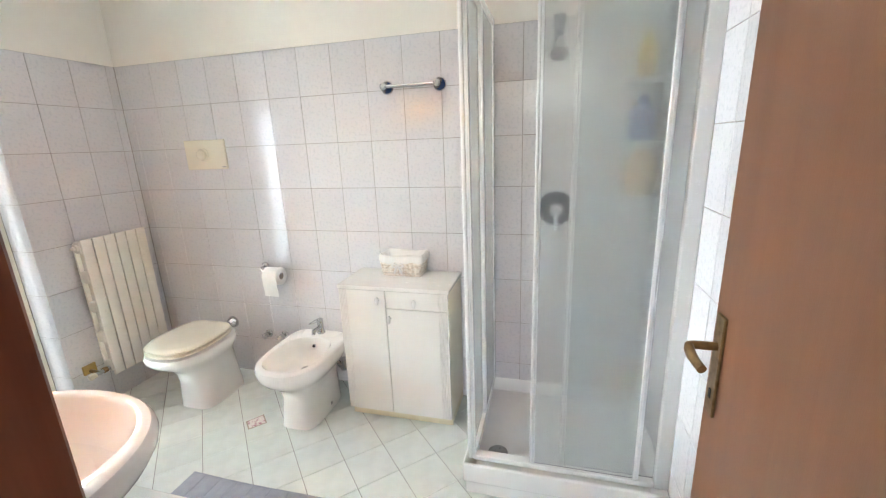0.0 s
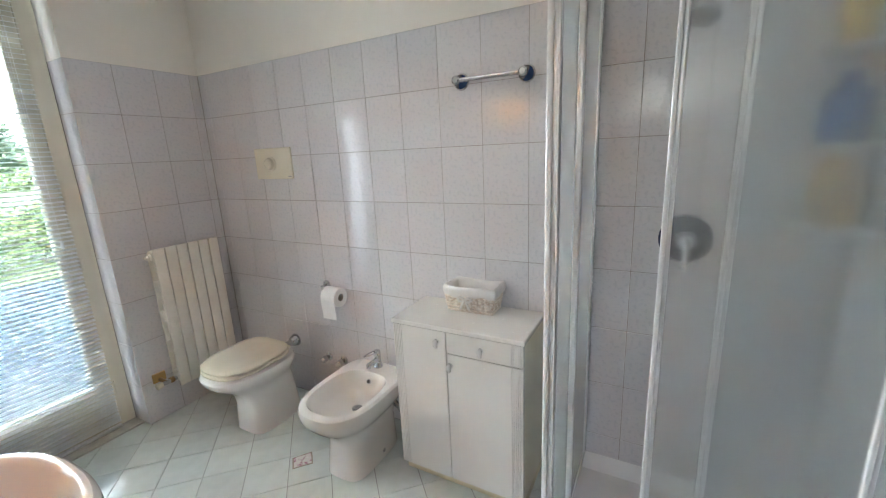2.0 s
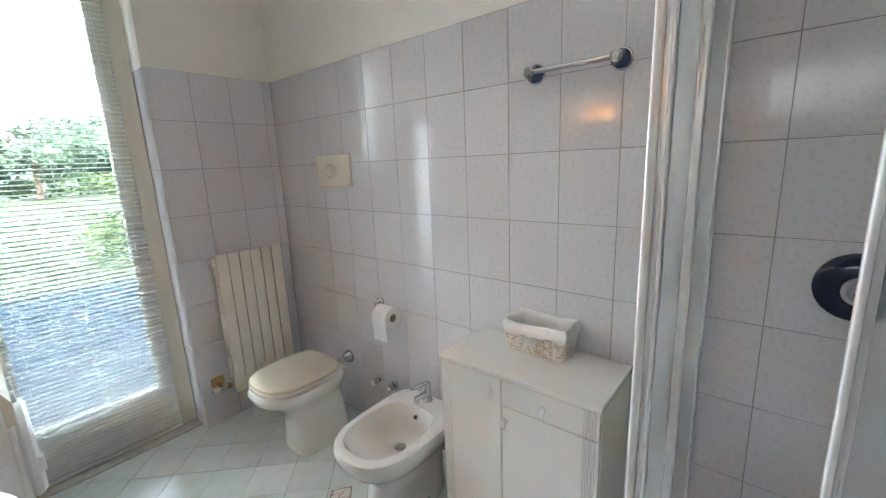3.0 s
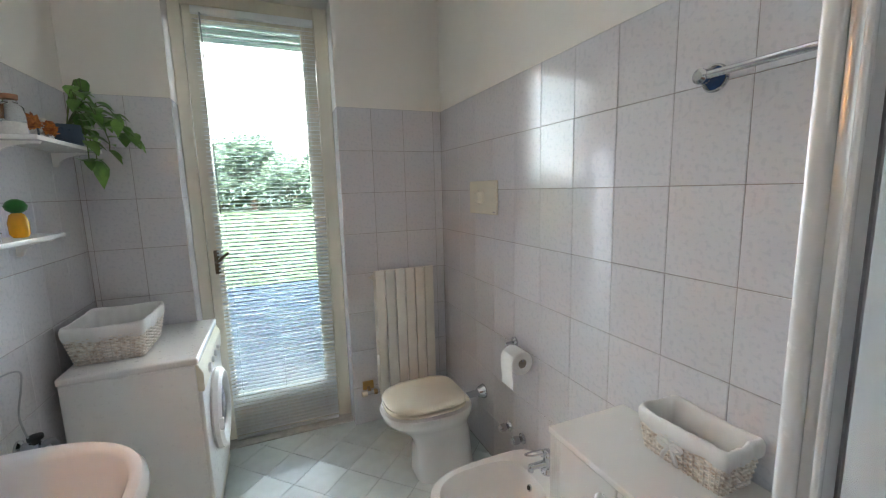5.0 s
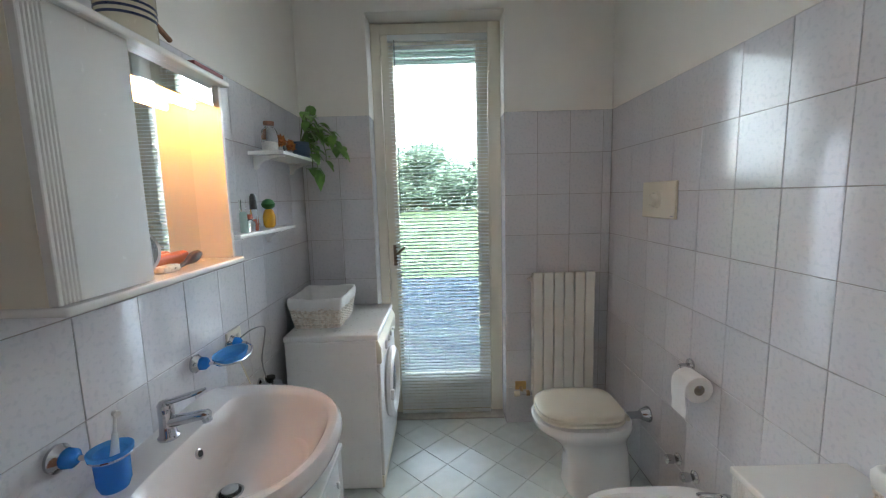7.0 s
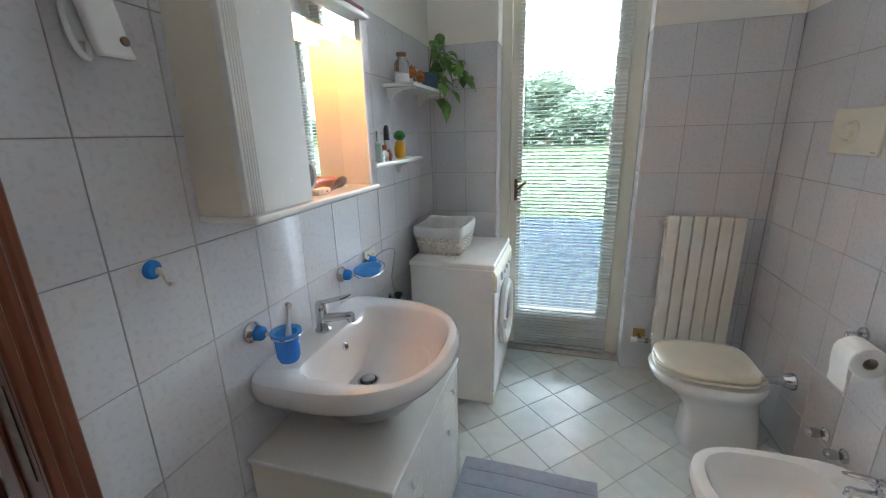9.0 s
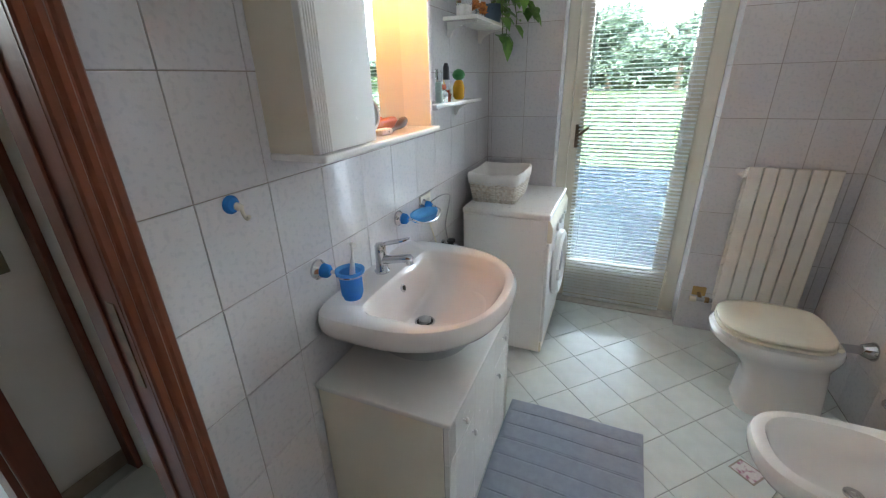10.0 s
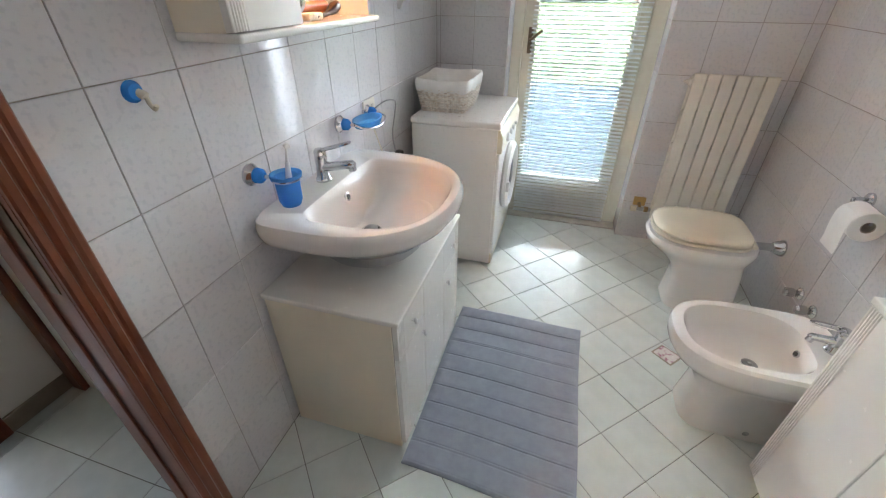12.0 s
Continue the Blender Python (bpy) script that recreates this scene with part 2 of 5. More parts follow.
def arc(points, n=8):
    """A smooth curve through points (Catmull-Rom)."""
    pts = [Vector(p) for p in points]
    out = []
    for i in range(len(pts) - 1):
        p0, p1, p2, p3 = pts[max(i - 1, 0)], pts[i], pts[i + 1], pts[min(i + 2, len(pts) - 1)]
        for k in range(n):
            t = k / n
            out.append(0.5 * ((2 * p1) + (p2 - p0) * t + (2 * p0 - 5 * p1 + 4 * p2 - p3) * t * t + (3 * p1 - p0 - 3 * p2 + p3) * t ** 3))
    return out + [pts[-1]]


def egg(cy, z, xf, xb, hw, nf=2.2, nb=2.6, mid=0.5, segs=48):
    """A closed outline at height z: rounded front at xf, squarer back at xb."""
    cx = xf + (xb - xf) * mid
    out = []
    for k in range(segs):
        a = 2 * math.pi * k / segs
        c, s = math.cos(a), math.sin(a)
        n = nb if c > 0 else nf
        reach = (xb - cx) if c > 0 else (cx - xf)
        out.append(Vector((cx + math.copysign(abs(c) ** (2 / n), c) * reach, cy + math.copysign(abs(s) ** (2 / n), s) * hw, z)))
    return out


def wall(name, lo, hi, holes=(), axis=0, material=None, label=""):
    """A wall slab from lo to hi. holes: (a0, z0, a1, z1) along the other ground axis; axis: the one across the wall."""
    bm = bmesh.new()
    o = 1 - axis
    cuts = sorted({lo[o], hi[o], *[h[0] for h in holes], *[h[2] for h in holes]})
    for a, b in zip(cuts, cuts[1:]):
        zs = [lo[2], hi[2]]
        for h in holes:
            if h[0] <= a and b <= h[2]:
                zs += [h[1], h[3]]
        zs = sorted(zs)
        for z0, z1 in zip(zs[::2], zs[1::2]):
            if z1 - z0 > 1e-4:
                l, g = list(lo), list(hi)
                l[o], g[o], l[2], g[2] = a, b, z0, z1
                box(l, g, bm=bm)
    bmesh.ops.remove_doubles(bm, verts=bm.verts[:], dist=1e-5)
    seen = {}
    for f in bm.faces:
        seen.setdefault(tuple(round(c, 4) for c in f.calc_center_median()), []).append(f)
    bmesh.ops.delete(bm, geom=[f for fs in seen.values() if len(fs) > 1 for f in fs], context="FACES")
    return tagged(part(name, bm, material or PAINT), label, kind="structure")


# ---- the room: window ahead along y, basin wall at x = 0, toilet wall at x = W ----
W, N, S, TOP, CEILING = 1.892, 2.578, -0.50, 2.0, 2.85
G = 0.0025
REV = (0.423, 1.239, 2.585)
DOORY = (-0.345, 0.387, 2.06)
WEST = -0.10

floor = tagged(part("floor", box((-3.6, -2.2, -0.14), (W + 0.13, N + 0.30, -0.003)), FGROUT), "pale tiled bathroom and corridor floor", kind="structure")
ceiling = tagged(part("ceiling", box((-3.6, -2.2, CEILING), (W + 0.13, N + 0.30, CEILING + 0.12)), CEIL), "plain white painted ceiling", kind="structure")
wall_north = wall("wall_north", (WEST, N + G, -0.003), (W + 0.13, N + 0.30, CEILING), [(REV[0] - G, -0.003, REV[1] + G, REV[2])], 1, GROUT, "tiled wall with the garden door")
wall_east = wall("wall_east", (W + G, -2.2, -0.003), (W + 0.13, N + G, CEILING), (), 0, GROUT, "grey tiled wall behind the toilet")
wall_south = wall("wall_south", (0, S - 0.1, -0.003), (W + G, S - G, CEILING), (), 1, GROUT, "grey tiled wall beside the shower")
wall_west = wall("wall_west", (WEST, -2.2, -0.003), (-G, N + G, CEILING), [(DOORY[0], -0.003, DOORY[1], DOORY[2])], 0, GROUT, "tiled wall behind the basin with the room door")


def skin(name, lo, hi):
    return tagged(part(name, box(lo, hi), PAINT), "cream painted plaster above the tiles", kind="structure")


E0 = 0.0005
skin("plaster_east", (W - E0, S, TOP), (W + 0.002, N, CEILING))
skin("plaster_west", (-0.002, DOORY[0] - 0.045, DOORY[2] + 0.045), (E0, N, CEILING))
skin("plaster_west", (-0.002, DOORY[1] + 0.045, TOP), (E0, N, DOORY[2] + 0.045))
skin("plaster_south", (0, S - 0.002, TOP), (W, S + E0, CEILING))
wall("plaster_north", (0, N - E0, TOP), (W, N + 0.002, CEILING), [(REV[0], TOP, REV[1], REV[2])], 1, PAINT, "cream painted plaster above the tiles")
skin("plaster_reveal", (REV[0] - 0.002, N, TOP), (REV[0] + E0, 2.76, REV[2]))
skin("plaster_reveal", (REV[1] - E0, N, TOP), (REV[1] + 0.002, 2.76, REV[2]))
skin("plaster_reveal", (REV[0], N, REV[2] - E0), (REV[1], 2.76, REV[2] + 0.002))

# corridor and the room opposite, seen through the door
CW = -0.985
wall_corridor = wall("wall_corridor", (CW - 0.1, -2.2, -0.003), (CW, 0.64, CEILING), [(-0.50, -0.003, 0.335, 2.06)], 0, PAINT, "pale corridor wall with a light switch")
wall_corridor_end = wall("wall_corridor_end", (CW - 0.1, 0.64, -0.003), (WEST, 0.74, CEILING), (), 1, PAINT, "pale end wall of the corridor")
wall_corridor_back = wall("wall_corridor_back", (-3.6, -2.3, -0.003), (W + 0.13, -2.2, CEILING), (), 1, PAINT, "plain corridor wall")
# unseen wall; its opening is added to let daylight reach the bathroom
wall_room_west = wall("wall_room_west", (-3.7, -2.3, -0.003), (-3.6, N + 0.3, CEILING), [(-1.9, 1.9, 0.7, 2.5)], 0, PAINT, "plain unseen wall with an opening added for light")
wall_room_north = wall("wall_room_north", (-3.6, N, -0.003), (WEST, N + 0.3, CEILING), (), 1, PAINT, "plain wall")

# ---- outside ----
GRASS = mat("meadow grass", (0.052, 0.080, 0.042), 0.9, spec=0.1, col2=(0.038, 0.063, 0.031), scale=0.6, bump=0.6, bscale=9, bdist=0.05)
PAVE = mat("blue-grey terrace paving", (0.026, 0.046, 0.080), 0.85, vary=0.12, spec=0.1, scale=3, bump=0.3, bscale=60)
FOL = mat("tree foliage", (0.080, 0.120, 0.095), 0.8, spec=0.05, col2=(0.066, 0.104, 0.080), scale=1.2, island=0.35)
HEDGE = mat("hedge foliage", (0.055, 0.09, 0.036), 0.8, spec=0.1, col2=(0.036, 0.062, 0.025), scale=3, island=0.3)
BARK = mat("bark", (0.16, 0.12, 0.09), 0.9, vary=0.2, scale=6, bump=0.5, bscale=20)
SOFF = mat("green painted soffit", (0.50, 0.64, 0.58), 0.6, vary=0.05, scale=3)
HAZE = glow_mat("bright hazy sky", (0.80, 0.90, 1.0), 0.38)
tagged(part("backdrop", box((-1400, 640, -2), (1400, 641, 420)), HAZE), "bright hazy white summer sky", kind="structure")
ground = tagged(part("ground", box((-900, N + 0.30, -1.2), (900, 1500, -0.16)), GRASS), "sunny green meadow behind the house", kind="structure")
terrace = tagged(part("terrace", box((-4, N + 0.301, -0.3), (6, 7.6, -0.03)), PAVE), "grey paved terrace outside the garden door", kind="structure")
# unseen block above the ceiling, its height set to shade terrace and lawn
upper_storey = tagged(part("upper_storey", box((-3.7, -2.3, CEILING + 0.12), (W + 0.13, N + 0.30, 6.8)), PAINT), "plain rendered unseen upper block sized to shade the terrace", kind="structure")
shutter = thing("roller_shutter", (0.83, 2.87, 2.42), "green roller shutter raised above the garden door", "roller shutter")
for k in range(-1, 5):
    part("slat", box((REV[0] + 0.002, 2.862, 2.417 + 0.045 * k), (REV[1] - 0.002, 2.875, 2.460 + 0.045 * k), 0.004), SOFF, shutter)


def leaf_cloud(bm, rnd, centre, radii, count, size):
    """Many small leaf sprays scattered through an uneven crown."""
    for _ in range(count):
        d = Vector((rnd.gauss(0, 1), rnd.gauss(0, 1), rnd.gauss(0, 1))).normalized()
        f = 0.55 + 0.5 * rnd.random()
        p = Vector(centre) + Vector([d[i] * radii[i] * f for i in range(3)])
        s = size * (0.6 + 0.8 * rnd.random())
        u = Vector((rnd.gauss(0, 1), rnd.gauss(0, 1), rnd.gauss(0, 1))).normalized()
        w = u.orthogonal().normalized()
        bm.faces.new([bm.verts.new(p + u * a * s + w * b * s) for a, b in ((-1, 0), (0, -0.5), (1, 0), (0, 0.5))])


def tree(x, y, h, spread, seed, n=900):
    rnd = random.Random(seed)
    t = thing("tree", (x, y, -0.16), "broad green leafy tree at the edge of the meadow", "tree", "trees behind the meadow")
    bm = tube([(x, y, -0.2), (x + 0.1, y, h * 0.3), (x, y, h * 0.75)], [h * 0.035, h * 0.025, h * 0.008], 8)
    for k in range(5):
        a = k * 1.3 + seed
        tube([(x, y, h * (0.25 + 0.07 * k)), (x + math.cos(a) * spread * 0.5, y + math.sin(a) * spread * 0.5, h * (0.45 + 0.08 * k))], [h * 0.015, h * 0.004], 6, bm)
    part("trunk", bm, BARK, t)
    bm = bmesh.new()
    for k in range(14):
        a = rnd.random() * 6.28
        q = rnd.random() ** 0.5 * spread * 0.72
        c = (x + math.cos(a) * q, y + math.sin(a) * q, h * (0.28 + 0.5 * rnd.random() * (1 - 0.4 * q / spread)))
        leaf_cloud(bm, rnd, c, (spread * 0.42, spread * 0.42, h * 0.2), n // 14, h * 0.030)
        core = bmesh.ops.create_icosphere(bm, subdivisions=3, radius=1.0)["verts"]
        for v in core:
            d = v.co.normalized() * (0.60 + 0.30 * noise.noise(v.co * 2.3 + Vector((k * 7.1, seed, 0))) + 0.12 * noise.noise(v.co * 7 + Vector((seed, k, 0))))
            v.co = Vector(c) + Vector((d.x * spread * 0.42, d.y * spread * 0.42, d.z * h * 0.2))
    part("crown", bm, FOL, t, sharp=180)


for k, (tx, ty, th, tsp) in enumerate(((-16, 62, 9.5, 6.5), (-6, 55, 9.0, 5.5), (-1.2, 50, 9.2, 5.2), (5.2, 48, 8.0, 5.0), (13, 60, 9.0, 6.0), (-28, 70, 10, 7),
                                      (22, 72, 7, 6), (33, 82, 8, 7), (46, 95, 8, 8), (60, 100, 9, 9), (-44, 85, 11, 9), (75, 105, 9, 9))):
    tree(tx, ty, th, tsp, k + 3, 5200 if -20 < tx < 20 else 1500)

bm = bmesh.new()
cols = []
for i in range(241):
    x = -240 + 2.0 * i
    top = 5.2 + 2.6 * noise.noise((x * 0.05, 3.0, 0)) + 1.3 * noise.noise((x * 0.21, 9.0, 0)) + 0.7 * noise.noise((x * 0.6, 1.0, 0))
    y0 = 92 + abs(x) * 0.12
    cols.append([bm.verts.new((x + noise.noise((x, j, 5.0)) * 0.8, y0 + j * 1.2 + 1.6 * noise.noise((x * 0.3, j * 0.9, 2.0)), -0.5 + top * math.sin(min(1.0, j / 7) * 1.45))) for j in range(9)])
for a, b in zip(cols, cols[1:]):
    for j in range(8):
        bm.faces.new((a[j], b[j], b[j + 1], a[j + 1]))
tagged(part("far_woods", bm, FOL, sharp=60), "distant line of green woods beyond the meadow", "woods", kind="stuff")

rnd = random.Random(5)
bm = bmesh.new()
for k in range(26):
    leaf_cloud(bm, rnd, (-50 + k * 7.0 + rnd.random() * 3, 52 + abs(k - 7) * 1.7, 0.9), (5, 1.6, 1.1), 420, 0.34)
tagged(part("undergrowth", bm, HEDGE, sharp=180), "green scrub along the meadow edge", "scrub", kind="stuff")
t = thing("garden_bush", (3.0, 9.4, -0.16), "rounded dense green garden bush on the lawn", "bush")
bm = bmesh.new()
for k in range(16):
    leaf_cloud(bm, rnd, (2.2 + 2.8 * rnd.random(), 9.0 + 1.4 * rnd.random(), 0.1 + 0.4 * rnd.random()), (0.65, 0.6, 0.42), 380, 0.055)
part("crown", bm, HEDGE, t, sharp=180)
bm = bmesh.new()
for k in range(6):
    a = k * 1.05
    tube([(3.5, 9.6, -0.2), (3.5 + math.cos(a) * 0.8, 9.6 + math.sin(a) * 0.5, 0.6)], [0.03, 0.01], 6, bm)
part("trunk", bm, BARK, t)


# ---- garden door with its blind ----
def garden_door():
    y0, y1 = 2.735, 2.785
    d = thing("window_1", (0.83, 2.74, 0), "ivory glazed garden door with a lowered venetian blind", "glass door", kind="structure")
    bm = bmesh.new()
    box((REV[0] + 0.001, y0, 0.0), (0.485, y1 + 0.03, REV[2] - 0.002), 0.004, bm=bm)
    box((1.159, y0, 0.0), (REV[1] - 0.001, y1 + 0.03, REV[2] - 0.002), 0.004, bm=bm)
    box((0.485, y0, 2.515), (1.159, y1 + 0.03, REV[2] - 0.002), 0.004, bm=bm)
    part("frame", bm, IVORY, d)
    ys = y0 - 0.012
    bm = bmesh.new()
    box((0.489, ys, 0.012), (0.562, y1, 2.511), 0.006, bm=bm)
    box((1.083, ys, 0.012), (1.155, y1, 2.511), 0.006, bm=bm)
    box((0.562, ys + 0.002, 2.44), (1.083, y1, 2.511), 0.005, bm=bm)
    box((0.562, ys + 0.018, 0.012), (1.083, y1, 0.285), 0.005, bm=bm)
    sash = part("sash", bm, IVORY, d)
    g = part("pane", box((0.557, 2.760, 0.28), (1.088, 2.766, 2.445)), PANE, sash)
    g.visible_shadow = False
    for z in (0.22, 0.95, 1.30, 2.28):
        part("hinge", tube([(1.163, ys - 0.004, z), (1.163, ys - 0.004, z + 0.075)], 0.008, 10), IVORY, sash)
    part("sill", box((REV[0] + 0.001, N + 0.06, -0.002), (REV[1] - 0.001, 2.90, 0.009), 0.003), mat("stone threshold", (0.5, 0.47, 0.42), 0.4, vary=0.1, scale=20), d)
    h = part("handle_plate", box((0.518, ys - 0.008, 1.055), (0.546, ys, 1.195), 0.004), BRONZE, d, "dark bronze handle plate")
    part("lever", tube(arc([(0.532, ys - 0.005, 1.13), (0.532, ys - 0.045, 1.13), (0.552, ys - 0.055, 1.143), (0.60, ys - 0.055, 1.185)], 4), 0.008, 10), BRONZE, h)
    return d


garden_door()


def blind():
    b = thing("venetian_blind", (0.845, 2.70, 0.03), "cream venetian blind lowered over the garden door glass", "blind")
    y = 2.698
    part("head_rail", box((0.535, y - 0.014, 2.458), (1.150, y + 0.012, 2.496), 0.003), SLAT, b)
    rnd = random.Random(2)
    prof = [(-0.0125, -0.0012), (-0.006, 0.0006), (0, 0.0012), (0.006, 0.0006), (0.0125, -0.0012)]

    def slat_mesh(tilt):
        bm = bmesh.new()
        rows = []
        for s in (1, -1):
            for a, h in (prof if s > 0 else prof[::-1]):
                hh = h + 0.00035 * s
                c, n = math.cos(tilt), math.sin(tilt)
                rows.append((a * c - hh * n, a * n + hh * c))
        ends = [[bm.verts.new((x, p, q)) for p, q in rows] for x in (-0.305, 0.305)]
        k = len(rows)
        for i in range(k):
            bm.faces.new((ends[0][i], ends[0][(i + 1) % k], ends[1][(i + 1) % k], ends[1][i]))
        bm.faces.new(ends[0][::-1])
        bm.faces.new(ends[1])
        return finish(bm, "slat", SLAT)

    upper = [slat_mesh(radians(a)) for a in (12, 13.5, 15)]
    lower = [slat_mesh(radians(a)) for a in (16, 19)]
    z = 2.435
    while z > 0.05:
        ob = new("slat", upper[rnd.randrange(3)] if z > 0.30 else lower[rnd.randrange(2)])
        ob.parent = b
        ob.location = Vector((0.845 + rnd.uniform(-0.0015, 0.0015), y, z)) - b.location
        ob.rotation_euler = (0, radians(rnd.uniform(-0.12, 0.12)), 0)
        z -= 0.0222
    part("bottom_rail", box((0.54, y - 0.013, 0.022), (1.15, y + 0.013, 0.036), 0.003), SLAT, b)
    for x in (0.60, 0.845, 1.09):
        for dy in (-0.0135, 0.0135):
            part("cord", tube([(x, y + dy, 2.46), (x, y + dy, 0.03)], 0.0007, 5), SLAT, b)
    part("wand", tube([(0.578, y - 0.022, 2.46), (0.582, y - 0.028, 1.40)], 0.0035, 8), mat("clear grey plastic", (0.25, 0.27, 0.27), 0.2), b, "thin dark tilt wand")
    part("pull_cord", tube([(1.10, y - 0.02, 2.46), (1.095, y - 0.022, 1.12)], 0.0012, 5), SLAT, b)
    part("tassel", turned((1.095, y - 0.022, 1.13), (0, 0, -1), [(0, 0.003), (0.01, 0.006), (0.035, 0.007), (0.04, 0.002)], 10), SLAT, b)


blind()


# ---- radiator ----
def radiator():
    r = thing("radiator", (1.57, 2.50, 0.19), "cream column radiator standing beside the garden door", "radiator")
    n, x0, pitch = 6, 1.388, 0.0635
    yf, yb, z0, z1 = 2.462, 2.545, 0.19, 1.035
    for k in range(n):
        x = x0 + pitch * k
        bm = bmesh.new()
        box((x + 0.0026, yf, z0 + 0.01), (x + pitch - 0.0026, yf + 0.013, z1 - 0.004), 0.004, 3, bm)
        box((x + 0.006, yb - 0.014, z0 + 0.02), (x + pitch - 0.006, yb, z1 - 0.03), 0.005, 2, bm)
        box((x + pitch / 2 - 0.004, yf + 0.008, z0 + 0.03), (x + pitch / 2 + 0.004, yb - 0.006, z1 - 0.02), bm=bm)
        for z in (z0 + 0.065, z0 + 0.25, z0 + 0.44, z0 + 0.62, z1 - 0.05):
            box((x + 0.004, yf + 0.02, z - 0.035), (x + pitch - 0.004, yb - 0.01, z + 0.035), 0.012, 3, bm)
        for j in range(4):
            zz = z1 - 0.012 - j * 0.001
            box((x + 0.008, yf + 0.014 + 0.018 * j, z1 - 0.05), (x + pitch - 0.008, yf + 0.022 + 0.018 * j, zz - 0.006 * j), 0.003, 2, bm)
        part("section", bm, RADP, r)
    part("air_valve", turned((x0 + 0.004, 2.503, z1 - 0.05), (-1, 0, 0), [(0, 0.019), (0.012, 0.019), (0.014, 0.011), (0.024, 0.011), (0.026, 0.006), (0.034, 0.006)], 14), RADP, r)
    v = part("valve_pipe", tube([(x0 + 0.004, 2.503, z0 + 0.055), (x0 - 0.08, 2.503, z0 + 0.052)], [0.013, 0.012], 12), STEEL, r, "dull steel supply valve")
    part("nut", turned((x0 - 0.012, 2.503, z0 + 0.055), (-1, 0, 0), [(0, 0.018), (0.022, 0.018)], 6), BRASS, v, "brass nut")
    part("cap", turned((x0 - 0.076, 2.503, z0 + 0.052), (-1, 0, -0.05), [(0, 0.017), (0.03, 0.018), (0.034, 0.014)], 14), SEATP, v, "white plastic cap")
    part("wall_plate", box((x0 - 0.09, N - 0.012, z0 + 0.045), (x0 - 0.02, N + 0.002, z0 + 0.10), 0.003), mat("old brass plate", (0.55, 0.36, 0.13), 0.4, 0.4, vary=0.15), v, "old brass wall plate")
    part("elbow", tube([(x0 - 0.055, 2.503, z0 + 0.055), (x0 - 0.055, N - 0.004, z0 + 0.06)], 0.011, 10), BRASS, v)
    for x in (x0 + 0.08, x0 + 0.30):
        part("bracket", box((x, yb - 0.004, z1 - 0.13), (x + 0.012, N, z1 - 0.11)), RADP, r)


radiator()


# ---- toilet ----
def toilet():
    cy = 1.995
    t = thing("toilet", (1.55, cy, 0), "white ceramic toilet with a closed cream lid", "toilet")
    rows = [(0.0, 1.445, 1.765, 0.124, 4, 5), (0.02, 1.447, 1.765, 0.122, 4, 5), (0.16, 1.452, 1.755, 0.117, 3.6, 4), (0.23, 1.43, 1.748, 0.115, 3, 4), (0.275, 1.385, 1.74, 0.132, 2.6, 3.5),
            (0.305, 1.345, 1.745, 0.155, 2.4, 3), (0.335, 1.305, 1.752, 0.176, 2.3, 3), (0.36, 1.285, 1.758, 0.188, 2.5, 3), (0.38, 1.282, 1.76, 0.190, 2.5, 3), (0.393, 1.290, 1.755, 0.185, 2.5, 3), (0.397, 1.31, 1.74, 0.165, 2.2, 3)]
    part("bowl", rings([egg(cy, z, a, b, h, nf, nb, 0.52) for z, a, b, h, nf, nb in rows]), CERAMIC, t)
    seat = [(0.397, 1.345, 1.69, 0.132), (0.4025, 1.325, 1.70, 0.150), (0.4045, 1.302, 1.712, 0.171), (0.408, 1.297, 1.715, 0.176), (0.415, 1.296, 1.716, 0.177), (0.4185, 1.301, 1.713, 0.173), (0.4195, 1.355, 1.69, 0.116)]
    part("seat", rings([egg(cy, z, a, b, h, 2.6, 4.0, 0.5) for z, a, b, h in seat]), SEATP, t, "cream plastic seat ring")
    lid = [(0.4185, 1.365, 1.685, 0.108), (0.4268, 1.355, 1.690, 0.116), (0.4272, 1.303, 1.712, 0.171), (0.4295, 1.300, 1.714, 0.174), (0.439, 1.299, 1.714, 0.174), (0.445, 1.306, 1.711, 0.168), (0.4495, 1.34, 1.69, 0.140), (0.4505, 1.41, 1.68, 0.085)]
    part("lid", rings([egg(cy, z, a, b, h, 2.6, 4.0, 0.5) for z, a, b, h in lid]), SEATP, t, "closed cream plastic lid")
    for s in (-1, 1):
        part("hinge", tube([(1.724, cy + s * 0.10, 0.406), (1.724, cy + s * 0.06, 0.408)], 0.011, 10), SEATP, t)
        part("bolt_cap", turned((1.62, cy + s * 0.105, 0.035), (0, s, 0.0), [(0, 0.011), (0.012, 0.011), (0.015, 0.006)], 10), STEEL, t)
    part("flush_pipe", tube([(1.735, cy + 0.02, 0.355), (1.86, cy + 0.03, 0.355)], 0.019, 14), CHROME, t, "chrome flush pipe")
    part("flange", turned((W, cy + 0.032, 0.355), (-1, 0, 0), [(0, 0.041), (0.006, 0.041), (0.02, 0.034), (0.04, 0.026), (0.045, 0.022)], 20), CHROME, t, "chrome wall flange")


toilet()


